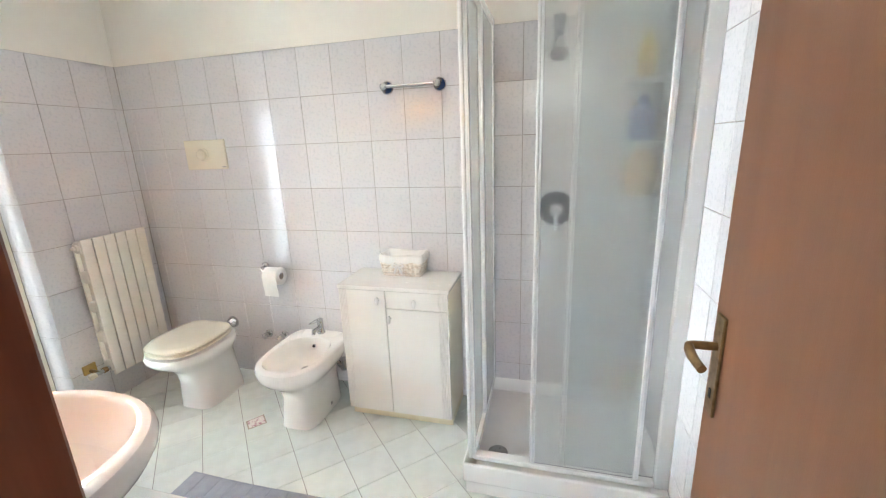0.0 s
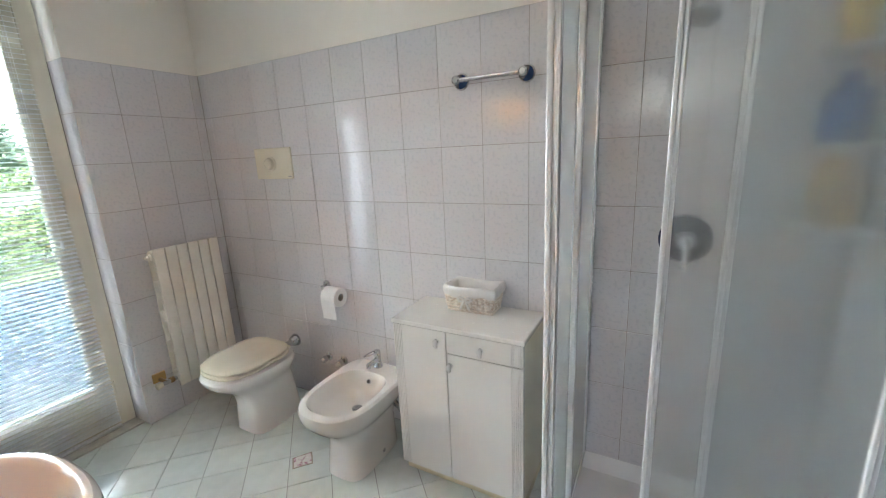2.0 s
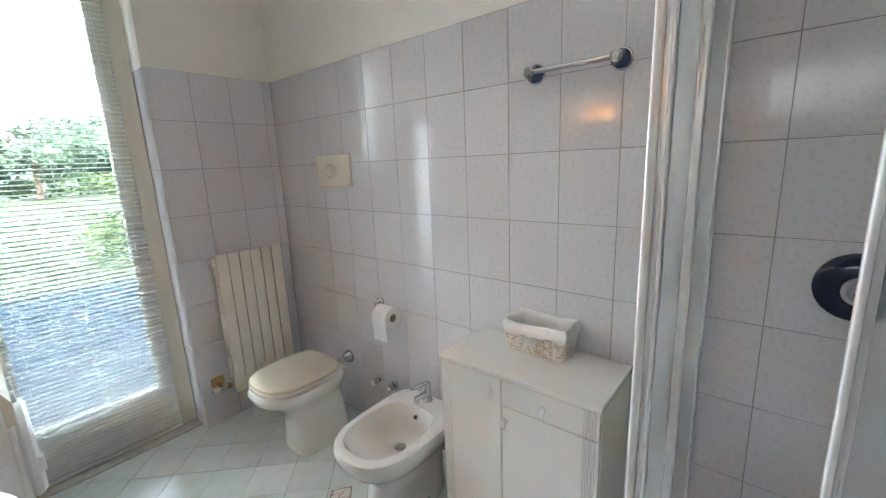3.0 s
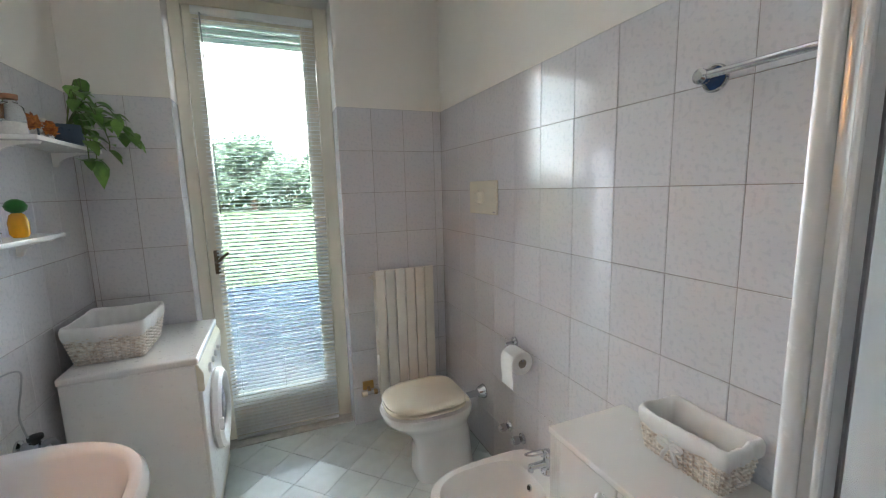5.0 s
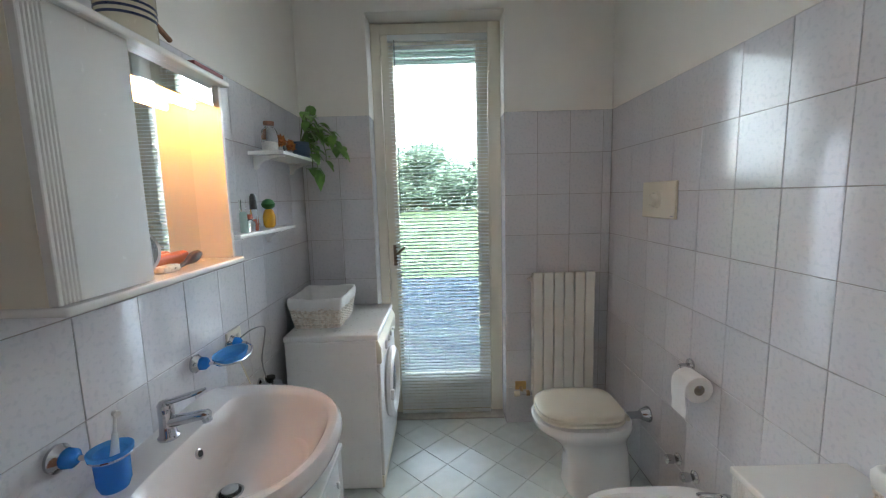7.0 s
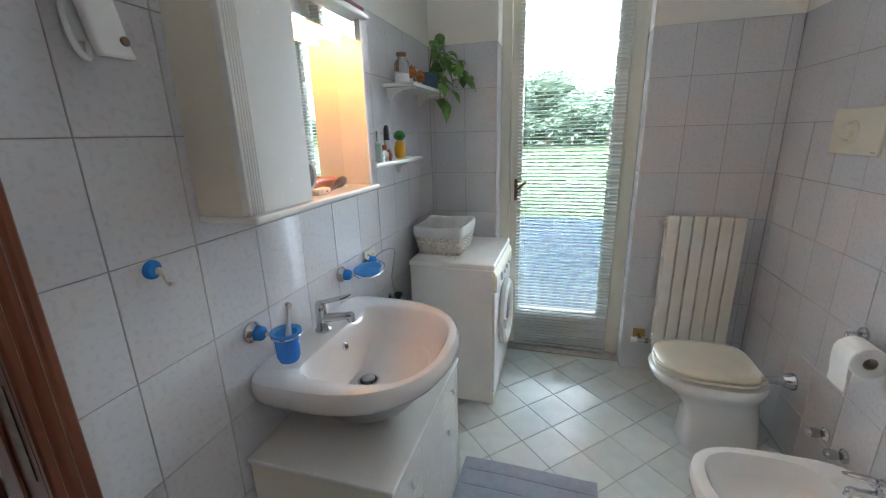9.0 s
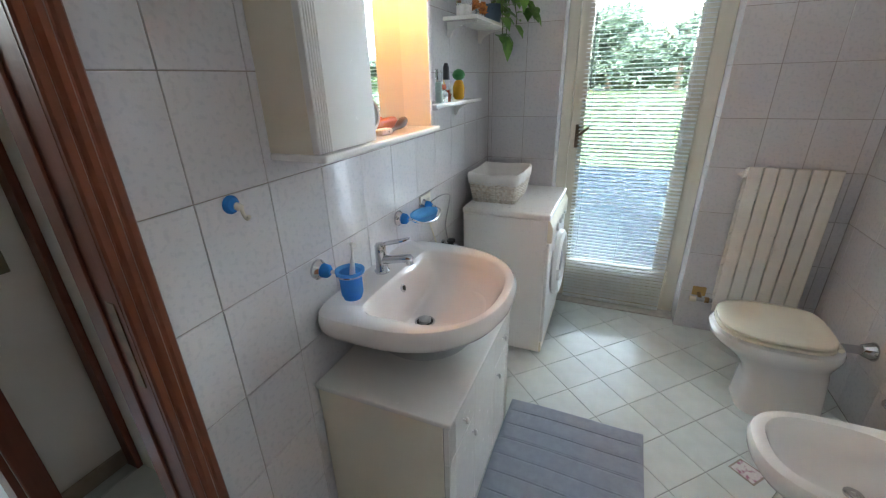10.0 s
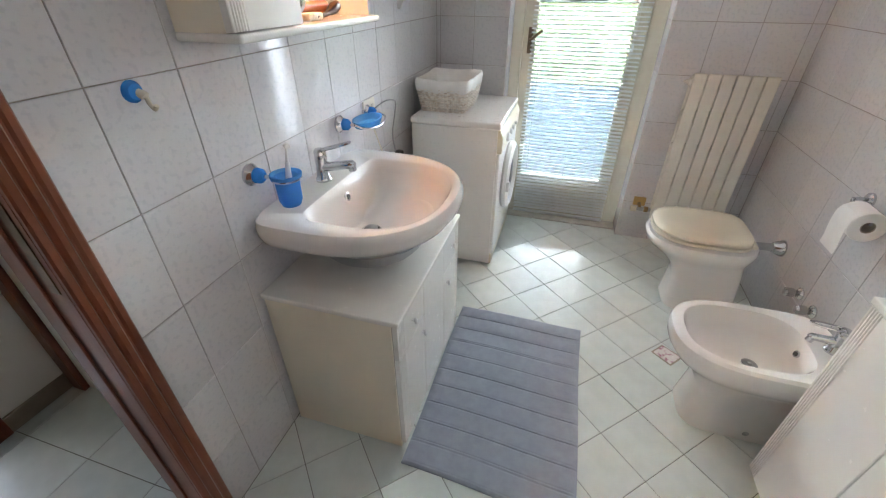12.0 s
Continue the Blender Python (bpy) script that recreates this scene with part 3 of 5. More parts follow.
# ---- bidet ----
def basin_tap(parent_thing, base, out, reach, scale=1.0, label="chrome single lever mixer tap"):
    """A single lever mixer standing at base, its spout along out."""
    b, o = Vector(base), Vector(out).normalized()
    up = Vector((0, 0, 1))
    tap = thing("mixer_tap", base, label, "tap")
    part("body", turned(b, (0, 0, 1), [(0, 0.026 * scale), (0.006, 0.027 * scale), (0.012, 0.022 * scale), (0.05 * scale, 0.019 * scale), (0.075 * scale, 0.020 * scale), (0.088 * scale, 0.019 * scale), (0.098 * scale, 0.012 * scale)], 20), CHROME, tap)
    p0 = b + up * 0.045 * scale
    part("spout", tube([p0 - o * 0.005, p0 + o * reach * 0.35 + up * 0.008 * scale, p0 + o * reach * 0.7 + up * 0.016 * scale, p0 + o * reach + up * 0.022 * scale, p0 + o * (reach + 0.008) + up * 0.022 * scale], [0.017 * scale, 0.0155 * scale, 0.014 * scale, 0.0135 * scale, 0.008 * scale], 14), CHROME, tap)
    end = p0 + o * reach * 0.95 + up * 0.022 * scale
    part("nozzle", turned(end, o * 0.25 - up, [(0, 0.0125 * scale), (0.022 * scale, 0.0125 * scale), (0.024 * scale, 0.009 * scale)], 12), CHROME, tap)
    q = b + up * 0.092 * scale
    w = up.cross(o).normalized()
    tip = q + up * 0.046 * scale + o * 0.112 * scale
    bm = turned(q - up * 0.004, up, [(0, 0.019 * scale), (0.010 * scale, 0.020 * scale), (0.018 * scale, 0.014 * scale), (0.021 * scale, 0.004)], 18)
    loop = [q + up * 0.008 * scale, q + up * 0.016 * scale + o * 0.022 * scale + w * 0.012 * scale, tip - o * 0.026 * scale - up * 0.010 * scale + w * 0.011 * scale, tip,
            tip - o * 0.026 * scale - up * 0.010 * scale - w * 0.011 * scale, q + up * 0.016 * scale + o * 0.022 * scale - w * 0.012 * scale, q + up * 0.008 * scale]
    tube(arc(loop, 5), 0.0042 * scale, 8, bm)
    part("lever", bm, CHROME, tap, "open loop chrome lever")
    return tap


def bidet():
    cy = 1.275
    t = thing("bidet", (1.55, cy, 0), "white ceramic bidet beside the white cabinet", "bidet")
    xb = 1.815
    rows = [(0.0, 1.41, 1.78, 0.112, 4, 4), (0.02, 1.412, 1.78, 0.110, 4, 4), (0.17, 1.425, 1.78, 0.100, 3.5, 4), (0.22, 1.405, 1.785, 0.108, 3, 4), (0.265, 1.365, 1.79, 0.135, 2.6, 3.5), (0.30, 1.32, 1.80, 0.165, 2.5, 4),
            (0.34, 1.292, xb, 0.184, 2.5, 5), (0.375, 1.287, xb, 0.190, 2.5, 5), (0.392, 1.293, xb - 0.004, 0.186, 2.5, 5), (0.400, 1.308, xb - 0.012, 0.175, 2.5, 5),
            (0.398, 1.330, 1.705, 0.148, 2.6, 3.2), (0.385, 1.338, 1.70, 0.141, 2.6, 3.2), (0.33, 1.365, 1.69, 0.120, 2.5, 3), (0.29, 1.42, 1.675, 0.09, 2.3, 2.6), (0.272, 1.50, 1.65, 0.05, 2, 2), (0.27, 1.545, 1.60, 0.015, 2, 2)]
    part("bowl", rings([egg(cy, z, a, b, h, nf, nb, 0.5) for z, a, b, h, nf, nb in rows]), CERAMIC, t)
    part("drain", turned((1.575, cy, 0.268), (0, 0, 1), [(0, 0.026), (0.006, 0.026), (0.009, 0.02), (0.007, 0.008)], 18), CHROME, t, "chrome drain")
    o = part("overflow", turned((1.693, cy + 0.01, 0.35), (-1, 0, 0.35), [(0, 0.013), (0.005, 0.013), (0.006, 0.009)], 14), CHROME, t)
    # dark disc paints the shade inside the overflow hole
    part("hole", turned((1.688, cy + 0.01, 0.352), (-1, 0, 0.35), [(0, 0.008), (0.0035, 0.008)], 12), DARK, o)
    part("bolt_cap", turned((1.62, cy - 0.098, 0.035), (0, -1, 0), [(0, 0.011), (0.012, 0.011), (0.015, 0.006)], 10), STEEL, t)
    part("bolt_cap", turned((1.62, cy + 0.098, 0.035), (0, 1, 0), [(0, 0.011), (0.012, 0.011), (0.015, 0.006)], 10), STEEL, t)
    part("trap", tube(arc([(1.76, cy - 0.06, 0.24), (1.77, cy - 0.10, 0.20), (1.83, cy - 0.12, 0.19), (W, cy - 0.12, 0.19)], 5), 0.018, 12), CHROME, t, "chrome waste trap")
    part("trap_cup", turned((1.79, cy - 0.115, 0.225), (0, 0, -1), [(0, 0.028), (0.05, 0.03), (0.07, 0.02)], 16), CHROME, t)
    basin_tap(t, (1.765, cy + 0.0, 0.400), (-1, 0.06, -0.25), 0.075, 0.9)


bidet()


def stop_valve(y, z, label):
    v = thing("stop_valve", (W, y, z), label, "valve", "stop valves on the tiled wall")
    part("rosette", turned((W, y, z), (-1, 0, 0), [(0, 0.026), (0.005, 0.027), (0.012, 0.020), (0.014, 0.014)], 20), CHROME, v)
    part("knob", turned((W - 0.012, y, z), (-1, 0, 0), [(0, 0.014), (0.012, 0.015), (0.02, 0.020), (0.045, 0.019), (0.052, 0.012)], 20), CHROME, v)


stop_valve(1.75, 0.296, "round chrome stop valve on the tiles")
stop_valve(1.63, 0.296, "round chrome stop valve behind the bidet")


# ---- flush plate ----
fp = thing("flush_plate", (W, 2.0, 1.46), "cream plastic flush plate with a round button", "flush plate")
part("plate", box((W - 0.013, 1.853, 1.373), (W, 2.148, 1.547), 0.005, 3), SEATP, fp)
b_ = part("button", turned((W - 0.011, 2.015, 1.46), (-1, 0, 0), [(0, 0.040), (0.006, 0.040), (0.010, 0.033), (0.026, 0.029), (0.031, 0.022)], 24), SEATP, fp)
part("marking", box((W - 0.0145, 1.862, 1.385), (W - 0.0125, 1.888, 1.389)), GREY, fp)


# ---- toilet paper ----
def paper():
    h = thing("paper_holder", (W, 1.70, 0.76), "chrome toilet paper holder", "paper holder")
    part("rosette", turned((W, 1.70, 0.765), (-1, 0, 0), [(0, 0.025), (0.008, 0.025), (0.016, 0.016)], 18), CHROME, h)
    part("arm", tube(arc([(W, 1.70, 0.765), (W - 0.045, 1.70, 0.765), (W - 0.056, 1.692, 0.760), (W - 0.056, 1.672, 0.742), (W - 0.056, 1.64, 0.738), (W - 0.056, 1.55, 0.737)], 5), 0.006, 10), CHROME, h)
    r = thing("toilet_paper_roll", (W - 0.062, 1.62, 0.69), "white toilet paper roll with a hanging sheet", "toilet paper")
    ctr = (W - 0.056, 1.553, 0.722)
    bm = turned(ctr, (0, 1, 0), [(0, 0.021), (0.0, 0.052), (0.002, 0.054), (0.098, 0.054), (0.1, 0.052), (0.1, 0.021)], 32, caps=False)
    part("roll", bm, PAPER, r)
    part("core", turned(ctr, (0, 1, 0), [(0.001, 0.0212), (0.001, 0.018), (0.099, 0.018), (0.099, 0.0212)], 24, caps=False), mat("grey cardboard", (0.35, 0.31, 0.26), 0.9), r)
    bm = bmesh.new()
    xs = W - 0.056 - 0.0545
    pts = [(xs + 0.012, 0.760), (xs + 0.001, 0.739), (xs - 0.001, 0.714), (xs + 0.001, 0.674), (xs + 0.006, 0.635), (xs + 0.005, 0.605)]
    for (xa, za), (xc, zc) in zip(pts, pts[1:]):
        bm.faces.new([bm.verts.new(p) for p in ((xa, 1.555, za), (xa, 1.651, za), (xc, 1.651, zc), (xc, 1.555, zc))])
    bmesh.ops.remove_doubles(bm, verts=bm.verts[:], dist=1e-5)
    bmesh.ops.solidify(bm, geom=bm.faces[:], thickness=0.0012)
    part("sheet", bm, PAPER, r)


paper()


# ---- towel rail ----
NAVY = mat("dark blue glossy plastic", (0.015, 0.05, 0.16), 0.1, vary=0.1)
tr = thing("towel_rail", (W, 0.66, 1.76), "chrome towel rail with blue end caps", "towel rail")
for y in (0.795, 0.515):
    m_ = part("mount", turned((W, y, 1.76), (-1, 0, 0), [(0, 0.030), (0.010, 0.031), (0.018, 0.026), (0.045, 0.017), (0.06, 0.018), (0.068, 0.010)], 22), NAVY, tr, "dark blue glossy cap")
    part("ring", turned((W - 0.002, y, 1.76), (-1, 0, 0), [(0, 0.033), (0.006, 0.034), (0.011, 0.031)], 22), CHROME, m_, "chrome ring")
    part("socket", turned((W - 0.040, y, 1.76), (-1, 0, 0), [(0, 0.012), (0.004, 0.017), (0.024, 0.018), (0.030, 0.011)], 18), CHROME, m_)
part("bar", tube([(W - 0.055, 0.80, 1.76), (W - 0.055, 0.51, 1.76)], 0.009, 14), CHROME, tr)


# ---- white cabinet ----
def knob(p, axis, parent, f=1.0):
    p, a = Vector(p), Vector(axis)
    bm = turned(p, a, [(0, 0.007 * f), (0.002 * f, 0.0075 * f), (0.004 * f, 0.005 * f), (0.016 * f, 0.005 * f)], 12)
    up = Vector((0, 0, f))
    tube(arc([p + a * 0.013 * f + up * 0.016, p + a * 0.022 * f + up * 0.010, p + a * 0.024 * f - up * 0.004, p + a * 0.019 * f - up * 0.022], 4),
         [f * q for q in (0.004, 0.0055, 0.007, 0.008, 0.009, 0.0095, 0.0095, 0.0095, 0.009, 0.008, 0.007, 0.0055, 0.0035)], 12, bm)
    part("knob", bm, ACRYL, parent)


def fluted(lo, hi, axis_x, sides, depth=0.018):
    """A front panel with fine vertical grooves beside the given edges: the panel's face looks along axis_x (+1 or -1)."""
    face = hi[0] if axis_x > 0 else lo[0]
    inner = lo[0] if axis_x > 0 else hi[0]
    prof = [(lo[1], face - axis_x * 0.002), (lo[1] + 0.002, face)]
    grooves = []
    if "low" in sides:
        grooves += [lo[1] + 0.010 + 0.0085 * k for k in range(5)]
    if "high" in sides:
        grooves += [hi[1] - 0.010 - 0.0085 * k for k in range(5)][::-1]
    for g in grooves:
        prof += [(g - 0.0028, face), (g - 0.0012, face - axis_x * 0.003), (g + 0.0012, face - axis_x * 0.003), (g + 0.0028, face)]
    prof += [(hi[1] - 0.002, face), (hi[1], face - axis_x * 0.002), (hi[1], inner), (lo[1], inner)]
    bm = bmesh.new()
    rows = [[bm.verts.new((x, y, z)) for y, x in prof] for z in (lo[2], hi[2])]
    n = len(prof)
    for i in range(n):
        bm.faces.new((rows[0][i], rows[0][(i + 1) % n], rows[1][(i + 1) % n], rows[1][i]))
    bm.faces.new(rows[0][::-1])
    bm.faces.new(rows[1])
    return bm


# dark brown that paints the shade seen in the gaps between fronts
GAPSHADE = mat("brown gap shade", (0.16, 0.10, 0.06), 0.8, vary=0.2, scale=60, bump=0.3, bscale=200)


def cabinet():
    x0, x1, ya, yb = 1.602, W - 0.006, 0.437, 1.025
    c = thing("cabinet", (1.74, 0.73, 0), "low white lacquered cabinet with doors and a drawer", "cabinet")
    part("body", box((x0 + 0.002, ya, 0.055), (x1, yb, 0.765), 0.002), LACQSIDE, c, "ivory side panels")
    part("plinth", box((x0 + 0.016, ya + 0.004, 0.0), (x1, yb - 0.004, 0.055)), mat("yellowed plinth", (0.76, 0.69, 0.50), 0.4, vary=0.04), c, "yellowed plinth")
    part("top", box((x0 - 0.022, ya - 0.006, 0.765), (x1, yb + 0.006, 0.785), 0.004, 3), LACQ, c)
    # thin dark sheet behind the fronts, painted shade for their gaps
    part("carcass_edge", box((x0, ya + 0.004, 0.06), (x0 + 0.0021, yb - 0.004, 0.764)), GAPSHADE, c, "dark brown sheet painting the shade in the door gaps")
    f0, f1, mid = x0 - 0.018, x0 - 0.001, 0.765
    d = part("door", fluted((f0, mid + 0.002, 0.058), (f1, yb, 0.762), -1, ("high",)), LACQ, c)
    knob((f0, mid + 0.036, 0.716), (-1, 0, 0), d)
    d = part("door", fluted((f0, ya, 0.058), (f1, mid - 0.002, 0.667), -1, ("low",)), LACQ, c)
    knob((f0, mid - 0.022, 0.618), (-1, 0, 0), d)
    d = part("drawer", fluted((f0, ya, 0.672), (f1, mid - 0.002, 0.762), -1, ("low",)), LACQ, c)
    knob((f0, 0.605, 0.712), (-1, 0, 0), d)


cabinet()


# ---- baskets ----
def basket(name, label, at, size, flare, h, bow, seed):
    """A woven basket with a cloth liner folded over its rim. size: half lengths at the bottom."""
    rnd = random.Random(seed)
    b = thing(name, at, label, "basket")
    ax, ay, az = at

    def ring_at(f, grow=0.0, n=64):
        hx, hy = size[0] + flare * f + grow, size[1] + flare * f + grow
        out = []
        for k in range(n):
            side, u = divmod(4.0 * k / n, 1.0)
            a = math.pi / 2 * side + math.atan2(2 * u - 1, 1.0)
            c, s = math.cos(a), math.sin(a)
            m = (abs(c) ** 14 + abs(s) ** 14) ** (1 / 14)
            out.append((ax + hx * c / m, ay + hy * s / m))
        return out

    bm = bmesh.new()
    hw = h * 0.74
    rows = max(7, int(hw / 0.0066))
    n = 128
    for r in range(rows):
        f = r / rows
        z = az + 0.004 + hw * f
        ring = ring_at(f, 0.0, n)
        pts = []
        for k, (x, y) in enumerate(ring):
            wv = 0.0032 * (1 if (k // 2 + r) % 2 else -1)
            d = Vector((x - ax, y - ay, 0)).normalized()
            pts.append(Vector((x, y, z)) + d * wv)
        secs = []
        for k in range(n):
            p = pts[k]
            d = Vector((p.x - ax, p.y - ay, 0)).normalized()
            secs.append([p + d * 0.0030 * math.cos(a) + Vector((0, 0, 0.0028 * math.sin(a))) for a in (0, 1.571, 3.142, 4.712)])
        rings(secs, bm, loop=True)
    part("weave", bm, WICKER, b, sharp=80)
    bm = bmesh.new()
    base, top = ring_at(0.0, 0.0, n), ring_at(1.0, 0.0, n)
    for k in range(0, n, 2):
        tube([(base[k][0], base[k][1], az + 0.001), (base[k][0] + (top[k][0] - base[k][0]) * 0.8, base[k][1] + (top[k][1] - base[k][1]) * 0.8, az + hw)], 0.0028, 5, bm)
    part("stake_ring", bm, WICKER, b, sharp=80)
    part("bottom", rings([[(x, y, az + z) for x, y in ring_at(0, -0.004)] for z in (0.0, 0.006)]), WICKER, b)
    secs = []
    phase = [rnd.random() * 6 for _ in range(4)]
    for f, grow, dz in ((0.64, 0.006, 0), (0.70, 0.0085, 0), (0.80, 0.009, 0), (0.93, 0.0075, 0), (1.0, 0.001, 0.004), (1.0, -0.005, 0.004), (0.92, -0.009, 0), (0.5, -0.010, 0), (0.10, -0.012, 0), (0.06, -0.03, 0), (0.06, -min(size) * 0.9, 0)):
        ring = ring_at(f, grow)
        row = []
        for k, (x, y) in enumerate(ring):
            w = 0.0022 * math.sin(k * 0.9 + phase[0]) + 0.0018 * math.sin(k * 2.3 + phase[1])
            dd = Vector((x - ax, y - ay, 0)).normalized() * w
            hem = (0.003 * math.sin(k * 0.55 + phase[2]) + 0.002 * math.sin(k * 1.7 + phase[3])) if f < 0.7 and grow > 0 else 0
            row.append((x + dd.x, y + dd.y, az + h * f + dz + hem + 0.003 * math.sin(k * 0.4 + phase[2])))
        secs.append(row)
    part("liner", rings(secs, None, False, True), CLOTH, b, "white cotton liner folded over the rim", sharp=70)
    if bow:
        c = Vector((ax - size[0] - flare * 0.6 - 0.014, ay + 0.01, az + h * 0.56))
        bm = bmesh.new()
        for s in (-1, 1):
            tube(arc([c, c + Vector((-0.006, s * 0.018, 0.012)), c + Vector((-0.004, s * 0.032, 0.004)), c + Vector((-0.004, s * 0.018, -0.006)), c], 4), [0.003] + [0.0055] * 15 + [0.003], 6, bm)
            tube(arc([c, c + Vector((-0.004, s * 0.012, -0.02)), c + Vector((-0.002, s * 0.022, -0.045))], 5), [0.003, 0.003, 0.004, 0.005, 0.005, 0.006, 0.006, 0.006, 0.006, 0.005, 0.004], 6, bm)
        part("bow", bm, CLOTH, b, "tied white cloth bow")
    return b


basket("wicker_basket", "small whitewashed wicker basket with white liner on the cabinet", (1.815, 0.735, 0.786), (0.055, 0.105), 0.012, 0.115, True, 4)
basket("wicker_basket", "whitewashed wicker basket with cloth liner on the washing machine", (0.185, 2.235, 0.842), (0.118, 0.150), 0.022, 0.155, False, 9)


# ---- washing machine ----
def washing_machine():
    x0, x1, ya, yb, h = 0.055, 0.505, 1.965, 2.555, 0.84
    w = thing("washing_machine", (0.28, 2.26, 0), "white front loading washing machine with its door ajar", "washing machine")
    part("body", box((x0, ya + 0.002, 0.02), (x1, yb - 0.002, h - 0.03), 0.006, 3), WMAC, w)
    part("top", box((x0 - 0.005, ya, h - 0.03), (x1 + 0.012, yb, h), 0.008, 3), WMAC, w)
    bm = bmesh.new()
    rows = []
    for y in (ya + 0.003, yb - 0.003):
        rows.append([bm.verts.new(p) for p in ((x1 - 0.002, y, h - 0.031), (x1 + 0.008, y, h - 0.031), (x1 + 0.026, y, h - 0.07), (x1 + 0.024, y, h - 0.15), (x1 - 0.002, y, h - 0.15))])
    for i in range(5):
        bm.faces.new((rows[0][i], rows[0][(i + 1) % 5], rows[1][(i + 1) % 5], rows[1][i]))
    bm.faces.new(rows[0][::-1])
    bm.faces.new(rows[1])
    bmesh.ops.bevel(bm, geom=bm.edges[:], offset=0.003, segments=2, affect="EDGES")
    p = part("control_panel", bm, mat("cream plastic panel", (0.80, 0.74, 0.60), 0.35, vary=0.03), w, "cream control panel")
    for y, r in ((ya + 0.15, 0.024), (ya + 0.25, 0.016), (ya + 0.33, 0.016), (ya + 0.42, 0.010)):
        part("dial", turned((x1 + 0.024, y, h - 0.105), (1, 0, 0.05), [(0, r), (0.012, r * 0.9), (0.015, r * 0.7)], 16), WMAC, p)
    part("front", box((x1 - 0.002, ya + 0.004, 0.09), (x1 + 0.016, yb - 0.004, h - 0.153), 0.006, 3), WMAC, w)
    part("kick_panel", box((x1 - 0.01, ya + 0.006, 0.02), (x1 + 0.010, yb - 0.006, 0.086), 0.004), mat("cream plastic panel", (0.8, 0.74, 0.6)), w)
    cy, cz, dx = 2.26, 0.47, x1 + 0.016
    d = part("door", turned((dx, cy, cz), (1, 0, 0), [(0.0, 0.150), (0.0, 0.188), (0.012, 0.195), (0.03, 0.190), (0.042, 0.172), (0.040, 0.150), (0.02, 0.128), (0.006, 0.122), (0.0, 0.150)], 40, caps=False), WMAC, w, "round white door rim")
    part("porthole", turned((dx + 0.004, cy, cz), (1, 0, 0), [(0, 0.128), (0.012, 0.126), (0.022, 0.10), (0.03, 0.05), (0.032, 0.004)], 32), mat("dark porthole glass", (0.05, 0.055, 0.06), 0.05, spec=0.8), d, "dark glass porthole")
    part("catch", box((dx + 0.03, cy - 0.188, cz - 0.03), (dx + 0.05, cy - 0.168, cz + 0.03), 0.005), WMAC, d)
    for x in (x0 + 0.04, x1 - 0.05):
        for y in (ya + 0.05, yb - 0.05):
            part("foot", turned((x, y, 0), (0, 0, 1), [(0, 0.02), (0.01, 0.02), (0.012, 0.008), (0.024, 0.008)], 12), DARK, w)


washing_machine()

# hose, valve and cables behind the basin
wv = thing("water_valve", (0, 1.80, 0.66), "chrome water valve with a dark hose", "valve")
part("rosette", turned((0, 1.80, 0.68), (1, 0, 0), [(0, 0.028), (0.008, 0.028), (0.014, 0.016), (0.06, 0.014)], 16), CHROME, wv)
part("knob", turned((0.05, 1.80, 0.68), (0, 0, 1), [(0, 0.012), (0.02, 0.012), (0.024, 0.022), (0.036, 0.022), (0.04, 0.012)], 14), DARK, wv, "black knob")
part("hose", tube(arc([(0.06, 1.80, 0.675), (0.075, 1.85, 0.66), (0.05, 1.92, 0.52), (0.035, 1.95, 0.2), (0.03, 2.0, 0.05)], 6), 0.011, 10), GREY, wv, "grey hose")


